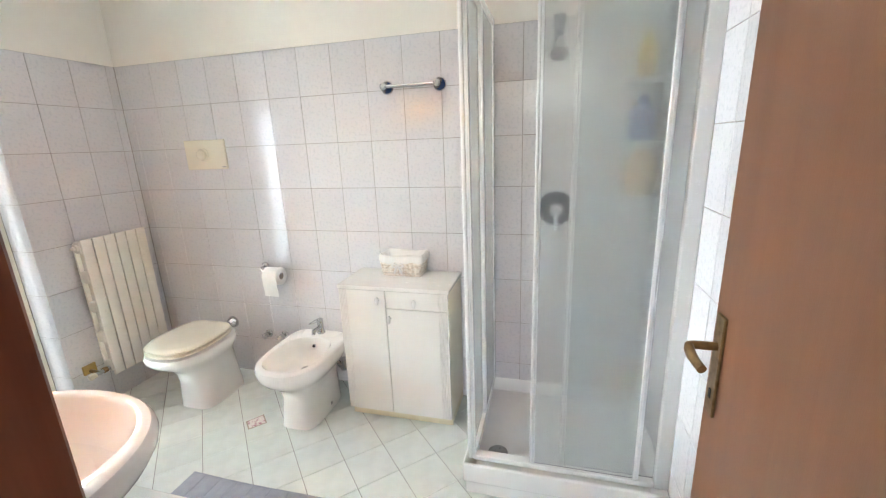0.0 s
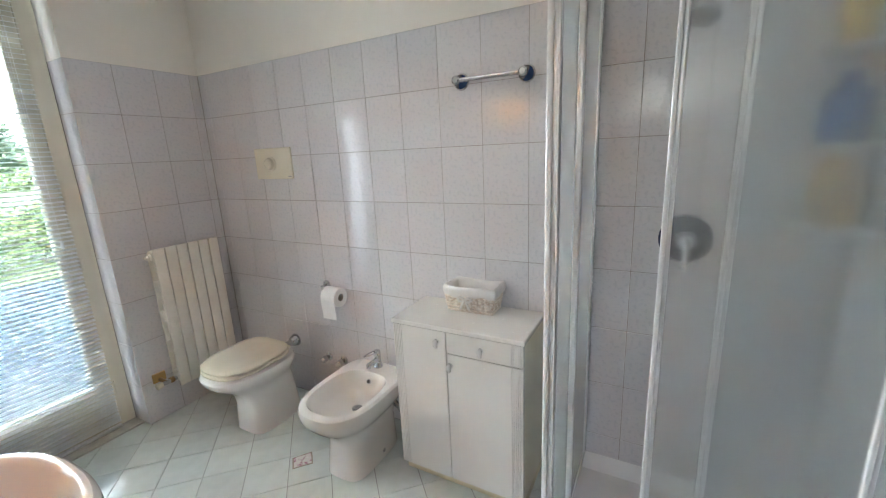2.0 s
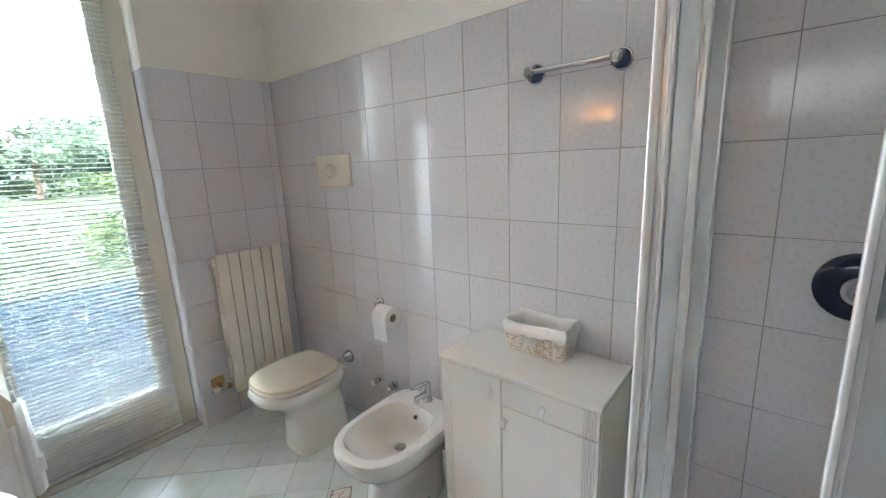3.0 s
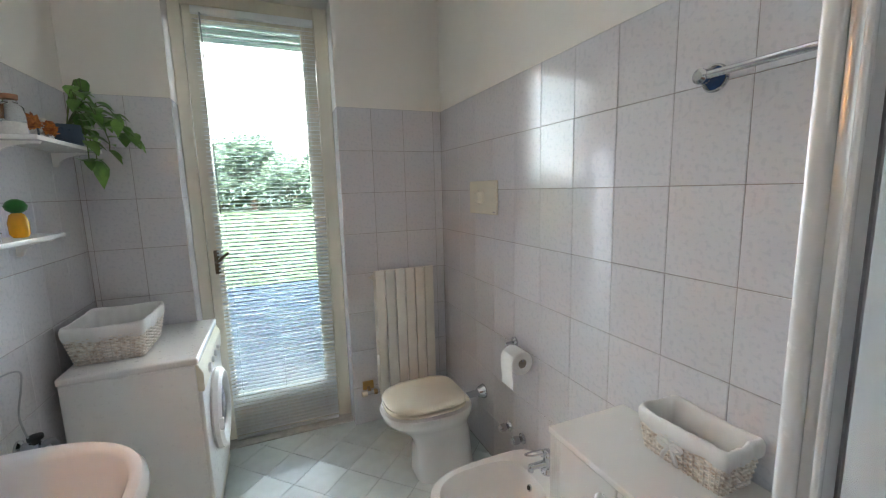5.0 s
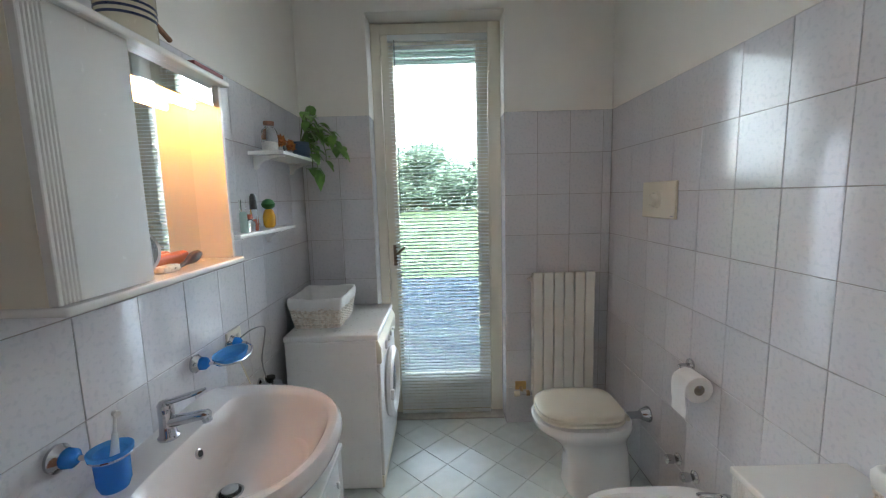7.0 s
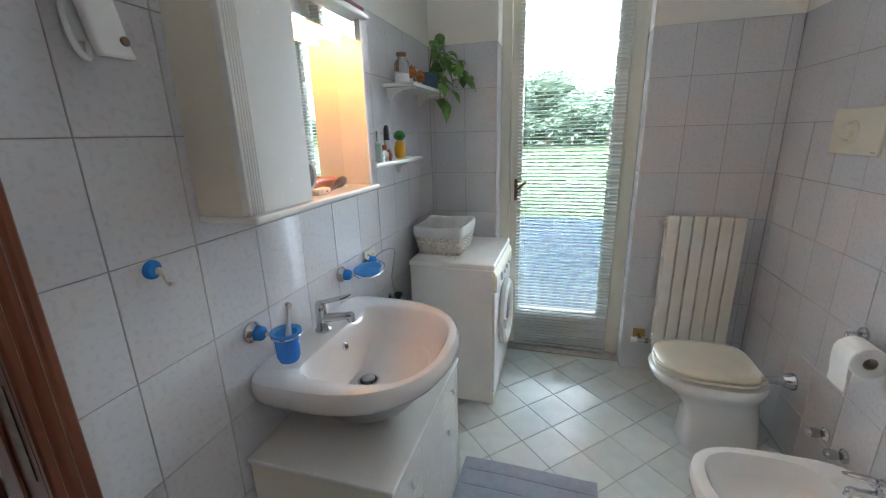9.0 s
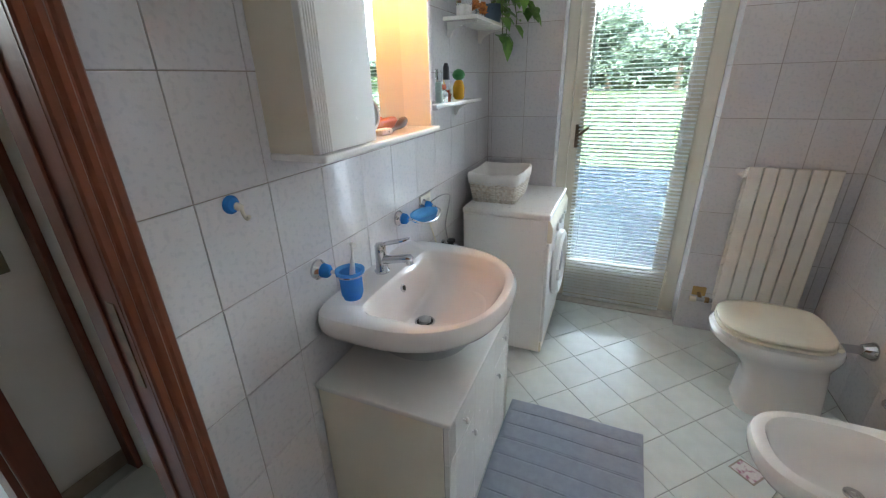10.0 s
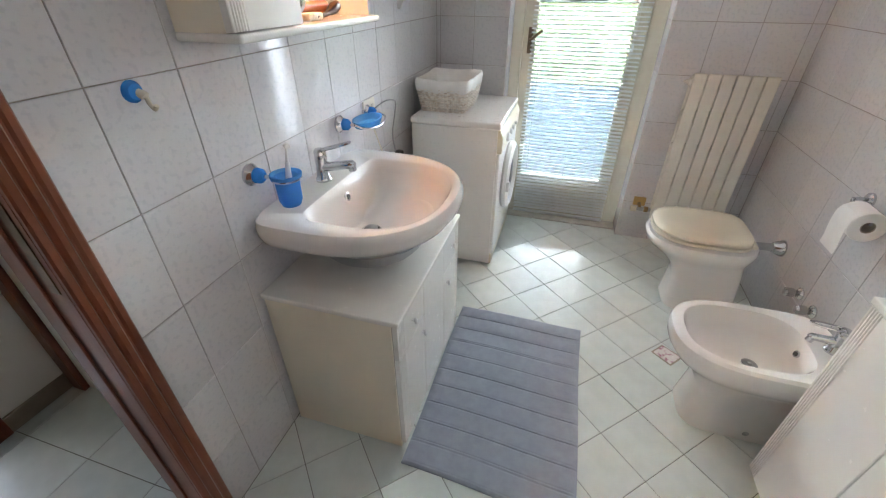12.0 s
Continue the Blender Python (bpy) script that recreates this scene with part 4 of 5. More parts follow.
# ---- basin ----
def basin():
    cy = 1.122
    b = thing("washbasin", (0.2, cy, 0.68), "white ceramic washbasin fixed to the tiled wall", "washbasin")

    def outline(z, xf, hw, x0=0.0, n=2.35, cx=0.17, segs=64, yo=0.0):
        out = []
        for k in range(segs):
            a = 2 * math.pi * k / segs
            c, s = math.cos(a), math.sin(a)
            m = n if c > 0 else 7.0
            rx = (xf - cx) if c > 0 else (cx - x0)
            out.append(Vector((cx + math.copysign(abs(c) ** (2 / m), c) * rx, cy + yo + math.copysign(abs(s) ** (2 / m), s) * hw, z)))
        return out

    rows = [outline(0.672, 0.30, 0.07, 0.14, 2.2, 0.22, yo=-0.04), outline(0.680, 0.34, 0.12, 0.10, 2.2, 0.22, yo=-0.03), outline(0.715, 0.40, 0.185, 0.05, 2.2), outline(0.738, 0.42, 0.215, 0.02, 2.2), outline(0.752, 0.455, 0.262, 0.0, 2.3), outline(0.760, 0.485, 0.297, 0.0), outline(0.776, 0.513, 0.317, 0.0), outline(0.798, 0.529, 0.328, 0.0), outline(0.816, 0.533, 0.331, 0.0),
            outline(0.832, 0.530, 0.330, 0.0), outline(0.845, 0.520, 0.323, 0.0), outline(0.848, 0.508, 0.315, 0.002),
            outline(0.846, 0.497, 0.262, 0.118, 2.5, 0.25), outline(0.838, 0.490, 0.252, 0.126, 2.5, 0.25), outline(0.80, 0.475, 0.236, 0.138, 2.4, 0.26), outline(0.75, 0.445, 0.205, 0.16, 2.3, 0.27), outline(0.715, 0.385, 0.155, 0.165, 2.2, 0.26, yo=-0.02),
            outline(0.70, 0.30, 0.08, 0.18, 2, 0.24, yo=-0.030), outline(0.697, 0.26, 0.022, 0.215, 2, 0.238, yo=-0.032)]
    part("bowl", rings(rows), SINKC, b)
    d = part("drain", turned((0.237, cy - 0.032, 0.696), (0, 0, 1), [(0, 0.034), (0.004, 0.036), (0.007, 0.032), (0.003, 0.029)], 24), STEEL, b, "dark steel drain ring")
    # dark disc paints the shade between ring and stopper
    part("gap", turned((0.237, cy - 0.032, 0.6985), (0, 0, 1), [(0, 0.029), (0.0015, 0.029)], 24), DARK, d)
    part("stopper", turned((0.237, cy - 0.032, 0.698), (0, 0, 1), [(0, 0.02), (0.012, 0.022), (0.016, 0.017), (0.018, 0.004)], 20), STEEL, d)
    o = part("overflow", turned((0.139, cy, 0.795), (1, 0, 0.35), [(0, 0.0145), (0.005, 0.0145), (0.007, 0.010)], 18), CHROME, b)
    # overflow opening: its inner shade is a dark disc
    part("hole", turned((0.143, cy, 0.797), (1, 0, 0.35), [(0, 0.009), (0.0035, 0.009)], 14), DARK, o)
    part("trap_cover", turned((0.235, cy - 0.022, 0.692), (0, 0, -1), [(0, 0.176), (0.028, 0.174), (0.042, 0.163), (0.052, 0.125), (0.055, 0.03)], 40), CHROME, b, "chrome cover under the bowl")
    return cy


CY = basin()
basin_tap(None, (0.062, CY + 0.0, 0.848), (1, 0.0, 0.0), 0.115, 1.02, "chrome single lever mixer tap on the washbasin")


# ---- vanity ----
def vanity():
    x1, ya, yb, h = 0.452, 0.775, 1.442, 0.612
    v = thing("vanity_cabinet", (0.23, 1.11, 0), "white lacquered vanity cabinet under the washbasin", "vanity cabinet")
    part("body", box((0.012, ya, 0.0), (x1 - 0.0195, yb, h - 0.018), 0.002), LACQSIDE, v, "ivory melamine sides")
    bm = box((0.004, ya - 0.004, h - 0.018), (x1 + 0.006, yb + 0.004, h), 0.004, 3)
    part("top", bm, LACQ, v)
    # same painted gap shade behind the drawers and doors
    part("carcass_edge", box((x1 - 0.0196, ya + 0.004, 0.03), (x1 - 0.0175, yb - 0.004, h - 0.02)), GAPSHADE, v, "dark brown sheet painting the shade in the door gaps")
    f0, f1 = x1 - 0.017, x1
    y1, y2 = 1.0, 1.232
    for a, b, side in ((ya, y1, "low"), (y2, yb, "high")):
        dr = part("drawer", fluted((f0, a + 0.0015, 0.4535), (f1, b - 0.0015, h - 0.021), 1, (side,)), LACQ, v)
        knob((f1, (a + b) / 2, 0.525), (1, 0, 0), dr, 0.62)
        do = part("door", fluted((f0, a + 0.001, 0.03), (f1, b - 0.001, 0.449), 1, (side,)), LACQ, v)
        knob((f1, b - 0.03 if side == "low" else a + 0.032, 0.395), (1, 0, 0), do, 0.62)
    part("panel", box((f0, y1 + 0.001, 0.03), (f1, y2 - 0.001, h - 0.021), 0.002), LACQ, v)


vanity()


# ---- bath mat ----
def bath_mat():
    m = thing("bath_mat", (0.73, 1.13, 0), "blue-grey ribbed cotton bath mat on the floor", "bath mat")
    x0, x1, ya, yb = 0.452, 1.040, 0.70, 1.575
    nx, ny = 36, 300
    bm = bmesh.new()
    rnd = random.Random(3)
    top = []
    for j in range(ny + 1):
        row = []
        v = j / ny
        for i in range(nx + 1):
            u = i / nx
            e = min(u * (x1 - x0), (1 - u) * (x1 - x0), v * (yb - ya), (1 - v) * (yb - ya))
            z = 0.012 * min(1.0, (e / 0.012 + 0.15)) ** 0.5
            ph = (v * (yb - ya)) % 0.088
            for groove, half, deep in ((0.004, 0.0042, 0.0042), (0.014, 0.0030, 0.0018)):
                z -= deep * max(0.0, 1 - abs(ph - groove) / half) * (1 if e > 0.012 else 0)
            x = x0 + u * (x1 - x0) + 0.003 * math.sin(v * 7)
            y = ya + v * (yb - ya) + 0.004 * math.sin(u * 5) + 0.035 * (0.5 - u) * (1 - v)
            z += 0.0012 * noise.noise((x * 14, y * 14, 0))
            row.append(bm.verts.new((x, y, max(z, 0.002))))
        top.append(row)
    for j in range(ny):
        for i in range(nx):
            bm.faces.new((top[j][i], top[j][i + 1], top[j + 1][i + 1], top[j + 1][i]))
    edge = [v for v in top[0]] + [r[-1] for r in top[1:]] + top[-1][-2::-1] + [r[0] for r in top[-2:0:-1]]
    low = [bm.verts.new((v.co.x, v.co.y, 0.0)) for v in edge]
    for k in range(len(edge)):
        q = (k + 1) % len(edge)
        bm.faces.new((edge[q], edge[k], low[k], low[q]))
    bm.faces.new(low)
    part("fabric", bm, RUG, m, sharp=60)


bath_mat()


# ---- mirror cabinet ----
def mirror_cabinet():
    y0, y1, ym = 0.774, 1.415, 1.015
    z0, z1, xf = 1.300, 1.868, 0.150
    c = thing("mirror_cabinet", (0.08, 1.1, z0), "white bathroom mirror cabinet with a lit open niche", "mirror cabinet")
    part("bottom", box((0.001, y0 - 0.006, z0), (0.170, y1 + 0.012, z0 + 0.018), 0.006, 3), LACQ, c)
    part("top", box((0.001, y0 - 0.006, z1), (0.170, y1 + 0.012, z1 + 0.018), 0.006, 3), LACQ, c)
    part("side", box((0.001, y0, z0 + 0.018), (xf - 0.02, y0 + 0.016, z1)), LACQSIDE, c, "ivory side panel")
    part("side", box((0.001, y1 - 0.016, z0 + 0.018), (xf - 0.005, y1, z1), 0.002), LACQ, c)
    part("side", box((0.001, ym - 0.010, z0 + 0.018), (xf - 0.02, ym + 0.006, z1)), LACQ, c)
    part("back", box((0.001, y0 + 0.016, z0 + 0.018), (0.006, y1 - 0.016, z1)), LACQ, c)
    d = part("door", fluted((xf - 0.019, y0, z0 + 0.020), (xf, ym + 0.005, z1 - 0.002), 1, ("low",)), LACQ, c)
    part("mirror", box((0.0065, ym + 0.007, z0 + 0.019), (0.040, y1 - 0.017, z1 - 0.001)), MIRROR, c, "clear mirror glass")
    part("valance", box((0.118, ym + 0.006, z1 - 0.066), (0.134, y1 - 0.016, z1), 0.002), MIRROR, c, "glossy upper valance")
    lamp = part("lamp_housing", box((0.060, ym + 0.03, z1 - 0.058), (0.105, y1 - 0.04, z1 - 0.001), 0.004), LACQ, c)
    part("tube", tube([(0.082, ym + 0.045, z1 - 0.070), (0.082, y1 - 0.055, z1 - 0.070)], 0.010, 12), glow_mat("warm tube", (1.0, 0.42, 0.10), LAMP), lamp, "glowing warm lamp tube")


LAMP = 3.5
mirror_cabinet()


# ---- shelves with bottles ----
def wall_shelf(ya, yb, z, depth, label):
    s = thing("wall_shelf", (0, (ya + yb) / 2, z), label, "shelf", "white wall shelves")
    part("board", box((0.001, ya, z - 0.016), (depth, yb, z), 0.003, 2), LACQ, s)
    for y in (ya + 0.05, yb - 0.06):
        pts = [(0.001, z - 0.016)] + [(0.001, z - 0.075), (0.012, z - 0.078)] + [(0.02 + (depth - 0.04) * (1 - math.cos(a)), z - 0.070 + 0.046 * math.sin(a)) for a in [i * math.pi / 12 for i in range(7)]] + [(depth - 0.015, z - 0.016)]
        bm = bmesh.new()
        rows = [[bm.verts.new((x, yy, zz)) for x, zz in pts] for yy in (y, y + 0.014)]
        n = len(pts)
        for i in range(n):
            bm.faces.new((rows[0][i], rows[0][(i + 1) % n], rows[1][(i + 1) % n], rows[1][i]))
        bm.faces.new(rows[0][::-1])
        bm.faces.new(rows[1])
        part("bracket", bm, LACQ, s)


wall_shelf(1.87, 2.42, 1.722, 0.160, "white wooden wall shelf holding jars and a trailing plant")
wall_shelf(1.50, 2.05, 1.384, 0.125, "white wooden wall shelf holding small perfume bottles")


def bottle(name, label, x, y, z, profile, material, extras=()):
    b = thing(name, (x, y, z), label, "bottle")
    part("body", turned((x, y, z), (0, 0, 1), profile, 18), material, b)
    for nm, prof, m_, lab in extras:
        part(nm, turned((x, y, z), (0, 0, 1), prof, 16), m_, b, lab)


AMBER = mat("amber liquid", (0.75, 0.38, 0.02), 0.08, vary=0.05)
GREENC = mat("green plastic cap", (0.03, 0.20, 0.03), 0.4, vary=0.1)
BLACKP = mat("black plastic", (0.015, 0.015, 0.017), 0.3, vary=0.1)
ROSE = mat("rose liquid", (0.55, 0.12, 0.05), 0.1, vary=0.1)
CORK = mat("cork", (0.35, 0.17, 0.09), 0.8, vary=0.15, scale=60)
SALT = mat("white bath salt", (0.78, 0.75, 0.70), 0.9, vary=0.05, scale=120, bump=0.5, bscale=200)
DRIED = mat("orange dried flowers", (0.60, 0.23, 0.05), 0.8, col2=(0.35, 0.10, 0.03), scale=60, island=0.3)
GLASSY = CLEARG
z2 = 1.3845
bottle("perfume_bottle", "pale slim perfume bottle with silver cap", 0.095, 1.592, z2, [(0, 0.014), (0.075, 0.014), (0.08, 0.008)], mat("pale green glass", (0.45, 0.58, 0.52), 0.08), [("cap", [(0.08, 0.012), (0.125, 0.012)], GLASSY, "")])
bottle("perfume_bottle", "small clear perfume flask with rosy liquid", 0.095, 1.645, z2, [(0, 0.016), (0.03, 0.019), (0.045, 0.010), (0.05, 0.006)], GLASSY, [("cap", [(0.05, 0.010), (0.068, 0.009)], ROSE, "")])
bottle("perfume_bottle", "tiny round clear perfume bottle", 0.090, 1.697, z2, [(0, 0.016), (0.028, 0.018), (0.038, 0.007)], GLASSY, [("cap", [(0.038, 0.011), (0.058, 0.011)], GLASSY, "")])
bottle("cosmetic_bottle", "tall bottle with black cap and red base", 0.065, 1.745, z2, [(0, 0.017), (0.045, 0.017)], ROSE, [("middle", [(0.045, 0.017), (0.085, 0.016)], GLASSY, ""), ("cap", [(0.085, 0.015), (0.135, 0.013), (0.15, 0.007)], BLACKP, "black cap")])
bottle("soap_bottle", "amber bottle with a tufted green cap", 0.07, 1.880, z2, [(0, 0.018), (0.012, 0.026), (0.05, 0.027), (0.075, 0.020), (0.082, 0.012)], AMBER, [("cap", [(0.082, 0.013), (0.092, 0.026), (0.105, 0.030), (0.12, 0.022), (0.128, 0.008)], GREENC, "bumpy green cap")])
z1_ = 1.7225
bottle("jar", "glass jar of white bath salt with cork lid", 0.085, 1.915, z1_, [(0, 0.030), (0.004, 0.034), (0.04, 0.034)], SALT, [("glass", [(0.041, 0.036), (0.055, 0.036), (0.09, 0.033), (0.105, 0.019), (0.115, 0.019)], GLASSY, ""), ("cork", [(0.115, 0.022), (0.13, 0.023)], CORK, "brown cork lid")])
bottle("jar", "small glass jar with dried orange flowers", 0.075, 2.02, z1_, [(0, 0.026), (0.05, 0.027), (0.06, 0.018)], GLASSY, [("lid", [(0.06, 0.016), (0.075, 0.017)], CORK, "")])
bottle("jar", "round glass jar with orange decoration", 0.085, 2.105, z1_, [(0, 0.03), (0.045, 0.033), (0.065, 0.020)], GLASSY, [("lid", [(0.065, 0.018), (0.085, 0.014)], SALT, "")])
rnd = random.Random(8)
for yy, zz in ((1.975, 0.055), (2.095, 0.05)):
    t = thing("dried_flowers", (0.11, yy, z1_ + zz), "orange dried flowers tied to a jar", "dried flowers")
    bm = bmesh.new()
    leaf_cloud(bm, rnd, (0.112, yy, z1_ + zz), (0.018, 0.038, 0.025), 110, 0.010)
    part("petals", bm, DRIED, t, sharp=180)


# ---- trailing plant ----
def plant():
    base = Vector((0.085, 2.315, 1.7225))
    p = thing("pothos_plant", base, "trailing green pothos plant in a pot on the shelf", "plant")
    part("pot", turned(base, (0, 0, 1), [(0, 0.045), (0.07, 0.06), (0.075, 0.063), (0.09, 0.063)], 20), mat("blue glazed pot", (0.10, 0.16, 0.24), 0.3, vary=0.1), p)
    rnd = random.Random(21)
    stems, leaves = bmesh.new(), bmesh.new()

    def leaf(at, out, size):
        out = out.normalized()
        side = out.cross(Vector((0, 0, 1)))
        side = side.normalized() if side.length > 0.1 else Vector((1, 0, 0))
        nrm = side.cross(out)
        prof = [(0, 0.0), (0.12, 0.30), (0.35, 0.42), (0.6, 0.34), (0.85, 0.14), (1, 0.0)]
        rows = []
        for f, w in prof:
            c = at + out * f * size - Vector((0, 0, 1)) * (f ** 2) * size * 0.35
            rows.append((leaves.verts.new(c + side * w * size + nrm * 0.10 * size * (w / 0.42)), leaves.verts.new(c), leaves.verts.new(c - side * w * size + nrm * 0.10 * size * (w / 0.42))))
        for a, b in zip(rows, rows[1:]):
            for i in range(2):
                try:
                    leaves.faces.new((a[i], a[i + 1], b[i + 1], b[i]))
                except ValueError:
                    pass

    top = base + Vector((0, 0, 0.09))
    ends = [(0.075, 0.03, -0.14), (0.10, -0.09, -0.07), (0.17, 0.10, -0.02), (0.09, -0.10, -0.16), (0.12, 0.05, -0.10), (0.06, -0.05, 0.13), (0.06, 0.02, 0.20), (0.03, 0.03, 0.15), (0.12, -0.06, 0.06), (0.17, 0.03, 0.06), (0.09, 0.06, 0.11), (0.19, 0.10, -0.04)]
    for k, e in enumerate(ends):
        e = Vector(e)
        mid = Vector((e.x * 0.7, e.y * 0.7, max(e.z, 0) * 0.7 + 0.05))
        pts = arc([top, top + mid, top + Vector((e.x, e.y, e.z * 0.5 + 0.01)), top + e], 5)
        tube(pts, 0.0022, 6, stems)
        n = 7 if e.z < 0 else 4
        for i in range(n):
            q = pts[min(len(pts) - 1, int(len(pts) * (0.3 + 0.7 * i / (n - 1))))]
            o = Vector((rnd.uniform(-0.1, 1.0), rnd.uniform(-0.9, 0.7), rnd.uniform(-0.9, 0.3)))
            leaf(q, o, rnd.uniform(0.04, 0.078))
    leaf(top + Vector(ends[0]), Vector((0.15, -0.1, -1)), 0.095)
    part("stems", stems, STEM, p)
    part("leaves", leaves, LEAF, p, sharp=180)


plant()


# ---- fittings on the basin wall ----
def ring_mount(y, z, parent):
    m_ = part("mount", turned((0, y, z), (1, 0, 0), [(0, 0.030), (0.008, 0.031), (0.014, 0.026), (0.03, 0.018)], 22), CHROME, parent)
    part("ball", turned((0.012, y, z), (1, 0, 0), [(0, 0.016), (0.012, 0.022), (0.028, 0.020), (0.038, 0.010)], 18), BLUEP, m_, "blue plastic collar")
    part("arm", tube([(0.03, y, z), (0.068, y, z)], 0.006, 10), CHROME, m_)


def hoop(c, r, tube_r, segs=30):
    return rings([[Vector(c) + Vector((math.cos(a) * (r + tube_r * math.cos(b)), math.sin(a) * (r + tube_r * math.cos(b)), tube_r * math.sin(b))) for b in (k * math.pi / 3 for k in range(6))] for a in (2 * math.pi * i / segs for i in range(segs))], loop=True)


th = thing("tumbler_holder", (0, 0.868, 0.962), "chrome ring holder with a blue collar on the tiles", "tumbler holder")
ring_mount(0.868, 0.962, th)
part("ring", hoop((0.105, 0.885, 0.958), 0.038, 0.0035), CHROME, th)
tb = thing("tumbler", (0.105, 0.885, 0.89), "blue frosted glass tumbler", "tumbler")
part("cup", turned((0.105, 0.885, 0.875), (0, 0, 1), [(0, 0.018), (0.004, 0.026), (0.02, 0.032), (0.085, 0.0335), (0.087, 0.042), (0.096, 0.043), (0.097, 0.040), (0.09, 0.031), (0.03, 0.031), (0.008, 0.027), (0.006, 0.004)], 28), BLUEG, tb)
tbr = thing("toothbrush", (0.11, 0.892, 0.89), "white electric toothbrush standing in the tumbler", "toothbrush")
part("handle", tube([(0.105, 0.885, 0.885), (0.108, 0.891, 0.95), (0.110, 0.897, 1.0)], [0.008, 0.0095, 0.006], 12), ACRYL, tbr)
part("neck", tube([(0.110, 0.897, 1.0), (0.112, 0.902, 1.045)], [0.0045, 0.003], 10), ACRYL, tbr)
part("bristles", turned((0.112, 0.902, 1.043), (0.8, -0.5, 0.1), [(-0.004, 0.007), (0.012, 0.007)], 12), CLOTH, tbr)

sh = thing("soap_dish_holder", (0, 1.36, 0.968), "chrome soap dish bracket with blue collars", "soap dish holder")
ring_mount(1.362, 0.965, sh)
ring_mount(1.585, 0.955, sh)
part("rod", tube(arc([(0.068, 1.362, 0.965), (0.10, 1.375, 0.952), (0.118, 1.44, 0.942), (0.118, 1.50, 0.942), (0.10, 1.56, 0.95), (0.068, 1.585, 0.955)], 5), 0.004, 10), CHROME, sh)
sd = thing("soap_dish", (0.07, 1.46, 0.942), "oval blue frosted glass soap dish", "soap dish")


def oval(rx, ry, z, n=36):
    return [(0.072 + rx * math.cos(2 * math.pi * k / n), 1.458 + ry * math.sin(2 * math.pi * k / n), z) for k in range(n)]


part("dish", rings([oval(0.030, 0.052, 0.938), oval(0.042, 0.070, 0.942), oval(0.050, 0.082, 0.962), oval(0.050, 0.083, 0.968), oval(0.044, 0.076, 0.967), oval(0.036, 0.062, 0.948), oval(0.02, 0.035, 0.945)]), BLUEG, sd)

so = thing("wall_socket", (0, 1.61, 0.955), "ivory switch and socket plate on the tiles", "socket")
part("plate", box((0.0005, 1.557, 0.912), (0.010, 1.662, 1.000), 0.004, 3), mat("ivory socket plastic", (0.70, 0.66, 0.55), 0.35), so)
for y in (1.585, 1.61, 1.635):
    part("module", box((0.009, y - 0.010, 0.935), (0.0125, y + 0.010, 0.978), 0.002), mat("grey socket plastic", (0.55, 0.53, 0.47), 0.4), so)
pl = thing("plug_cable", (0.03, 1.66, 0.93), "grey power cable hanging from the socket", "cable")
part("cord", tube(arc([(0.012, 1.64, 0.952), (0.06, 1.66, 0.985), (0.075, 1.73, 0.97), (0.05, 1.775, 0.90), (0.03, 1.78, 0.80), (0.04, 1.79, 0.70)], 8), 0.003, 8), GREY, pl)
part("cord", tube(arc([(0.012, 1.59, 0.945), (0.02, 1.60, 0.90), (0.02, 1.63, 0.84), (0.03, 1.66, 0.75)], 6), 0.003, 8), SEATP, pl)

hk = thing("wall_hook", (0, 0.632, 1.225), "white adhesive hook on a round blue disc", "hook")
part("disc", turned((0, 0.632, 1.228), (1, 0, 0), [(0, 0.021), (0.004, 0.021), (0.012, 0.015), (0.014, 0.006)], 22), BLUEP, hk)
part("hook", tube(arc([(0.008, 0.636, 1.226), (0.022, 0.639, 1.219), (0.026, 0.640, 1.204), (0.033, 0.641, 1.195), (0.040, 0.641, 1.202)], 5), [0.009] * 6 + [0.0045] * 15, 10), SEATP, hk)

hd = thing("hair_dryer", (0.03, 0.60, 1.64), "white wall hair dryer hanging in its holder", "hair dryer")
part("holder", box((0.001, 0.572, 1.66), (0.026, 0.612, 1.775), 0.010, 4), ACRYL, hd)
secs = []
for z, xc, yc, hw, hd_ in ((1.770, 0.045, 0.598, 0.020, 0.010), (1.764, 0.046, 0.598, 0.027, 0.015), (1.74, 0.052, 0.599, 0.029, 0.017), (1.70, 0.058, 0.602, 0.029, 0.017), (1.66, 0.062, 0.606, 0.030, 0.016), (1.636, 0.067, 0.610, 0.031, 0.014), (1.632, 0.067, 0.610, 0.028, 0.011)):
    ring_ = []
    for k in range(28):
        a = 2 * math.pi * k / 28
        ring_.append((xc + math.copysign(abs(math.cos(a)) ** 0.55, math.cos(a)) * hd_, yc + math.copysign(abs(math.sin(a)) ** 0.55, math.sin(a)) * hw, z))
    secs.append(ring_)
part("body", rings(secs), ACRYL, hd)
part("button", turned((0.076, 0.621, 1.660), (1, 0.1, 0.1), [(0, 0.008), (0.006, 0.008), (0.008, 0.005)], 12), mat("brown button", (0.25, 0.18, 0.12), 0.4), hd)
part("cord", tube(arc([(0.03, 0.575, 1.76), (0.035, 0.562, 1.70), (0.035, 0.568, 1.65), (0.03, 0.588, 1.632), (0.02, 0.60, 1.66)], 5), 0.006, 8), ACRYL, hd)


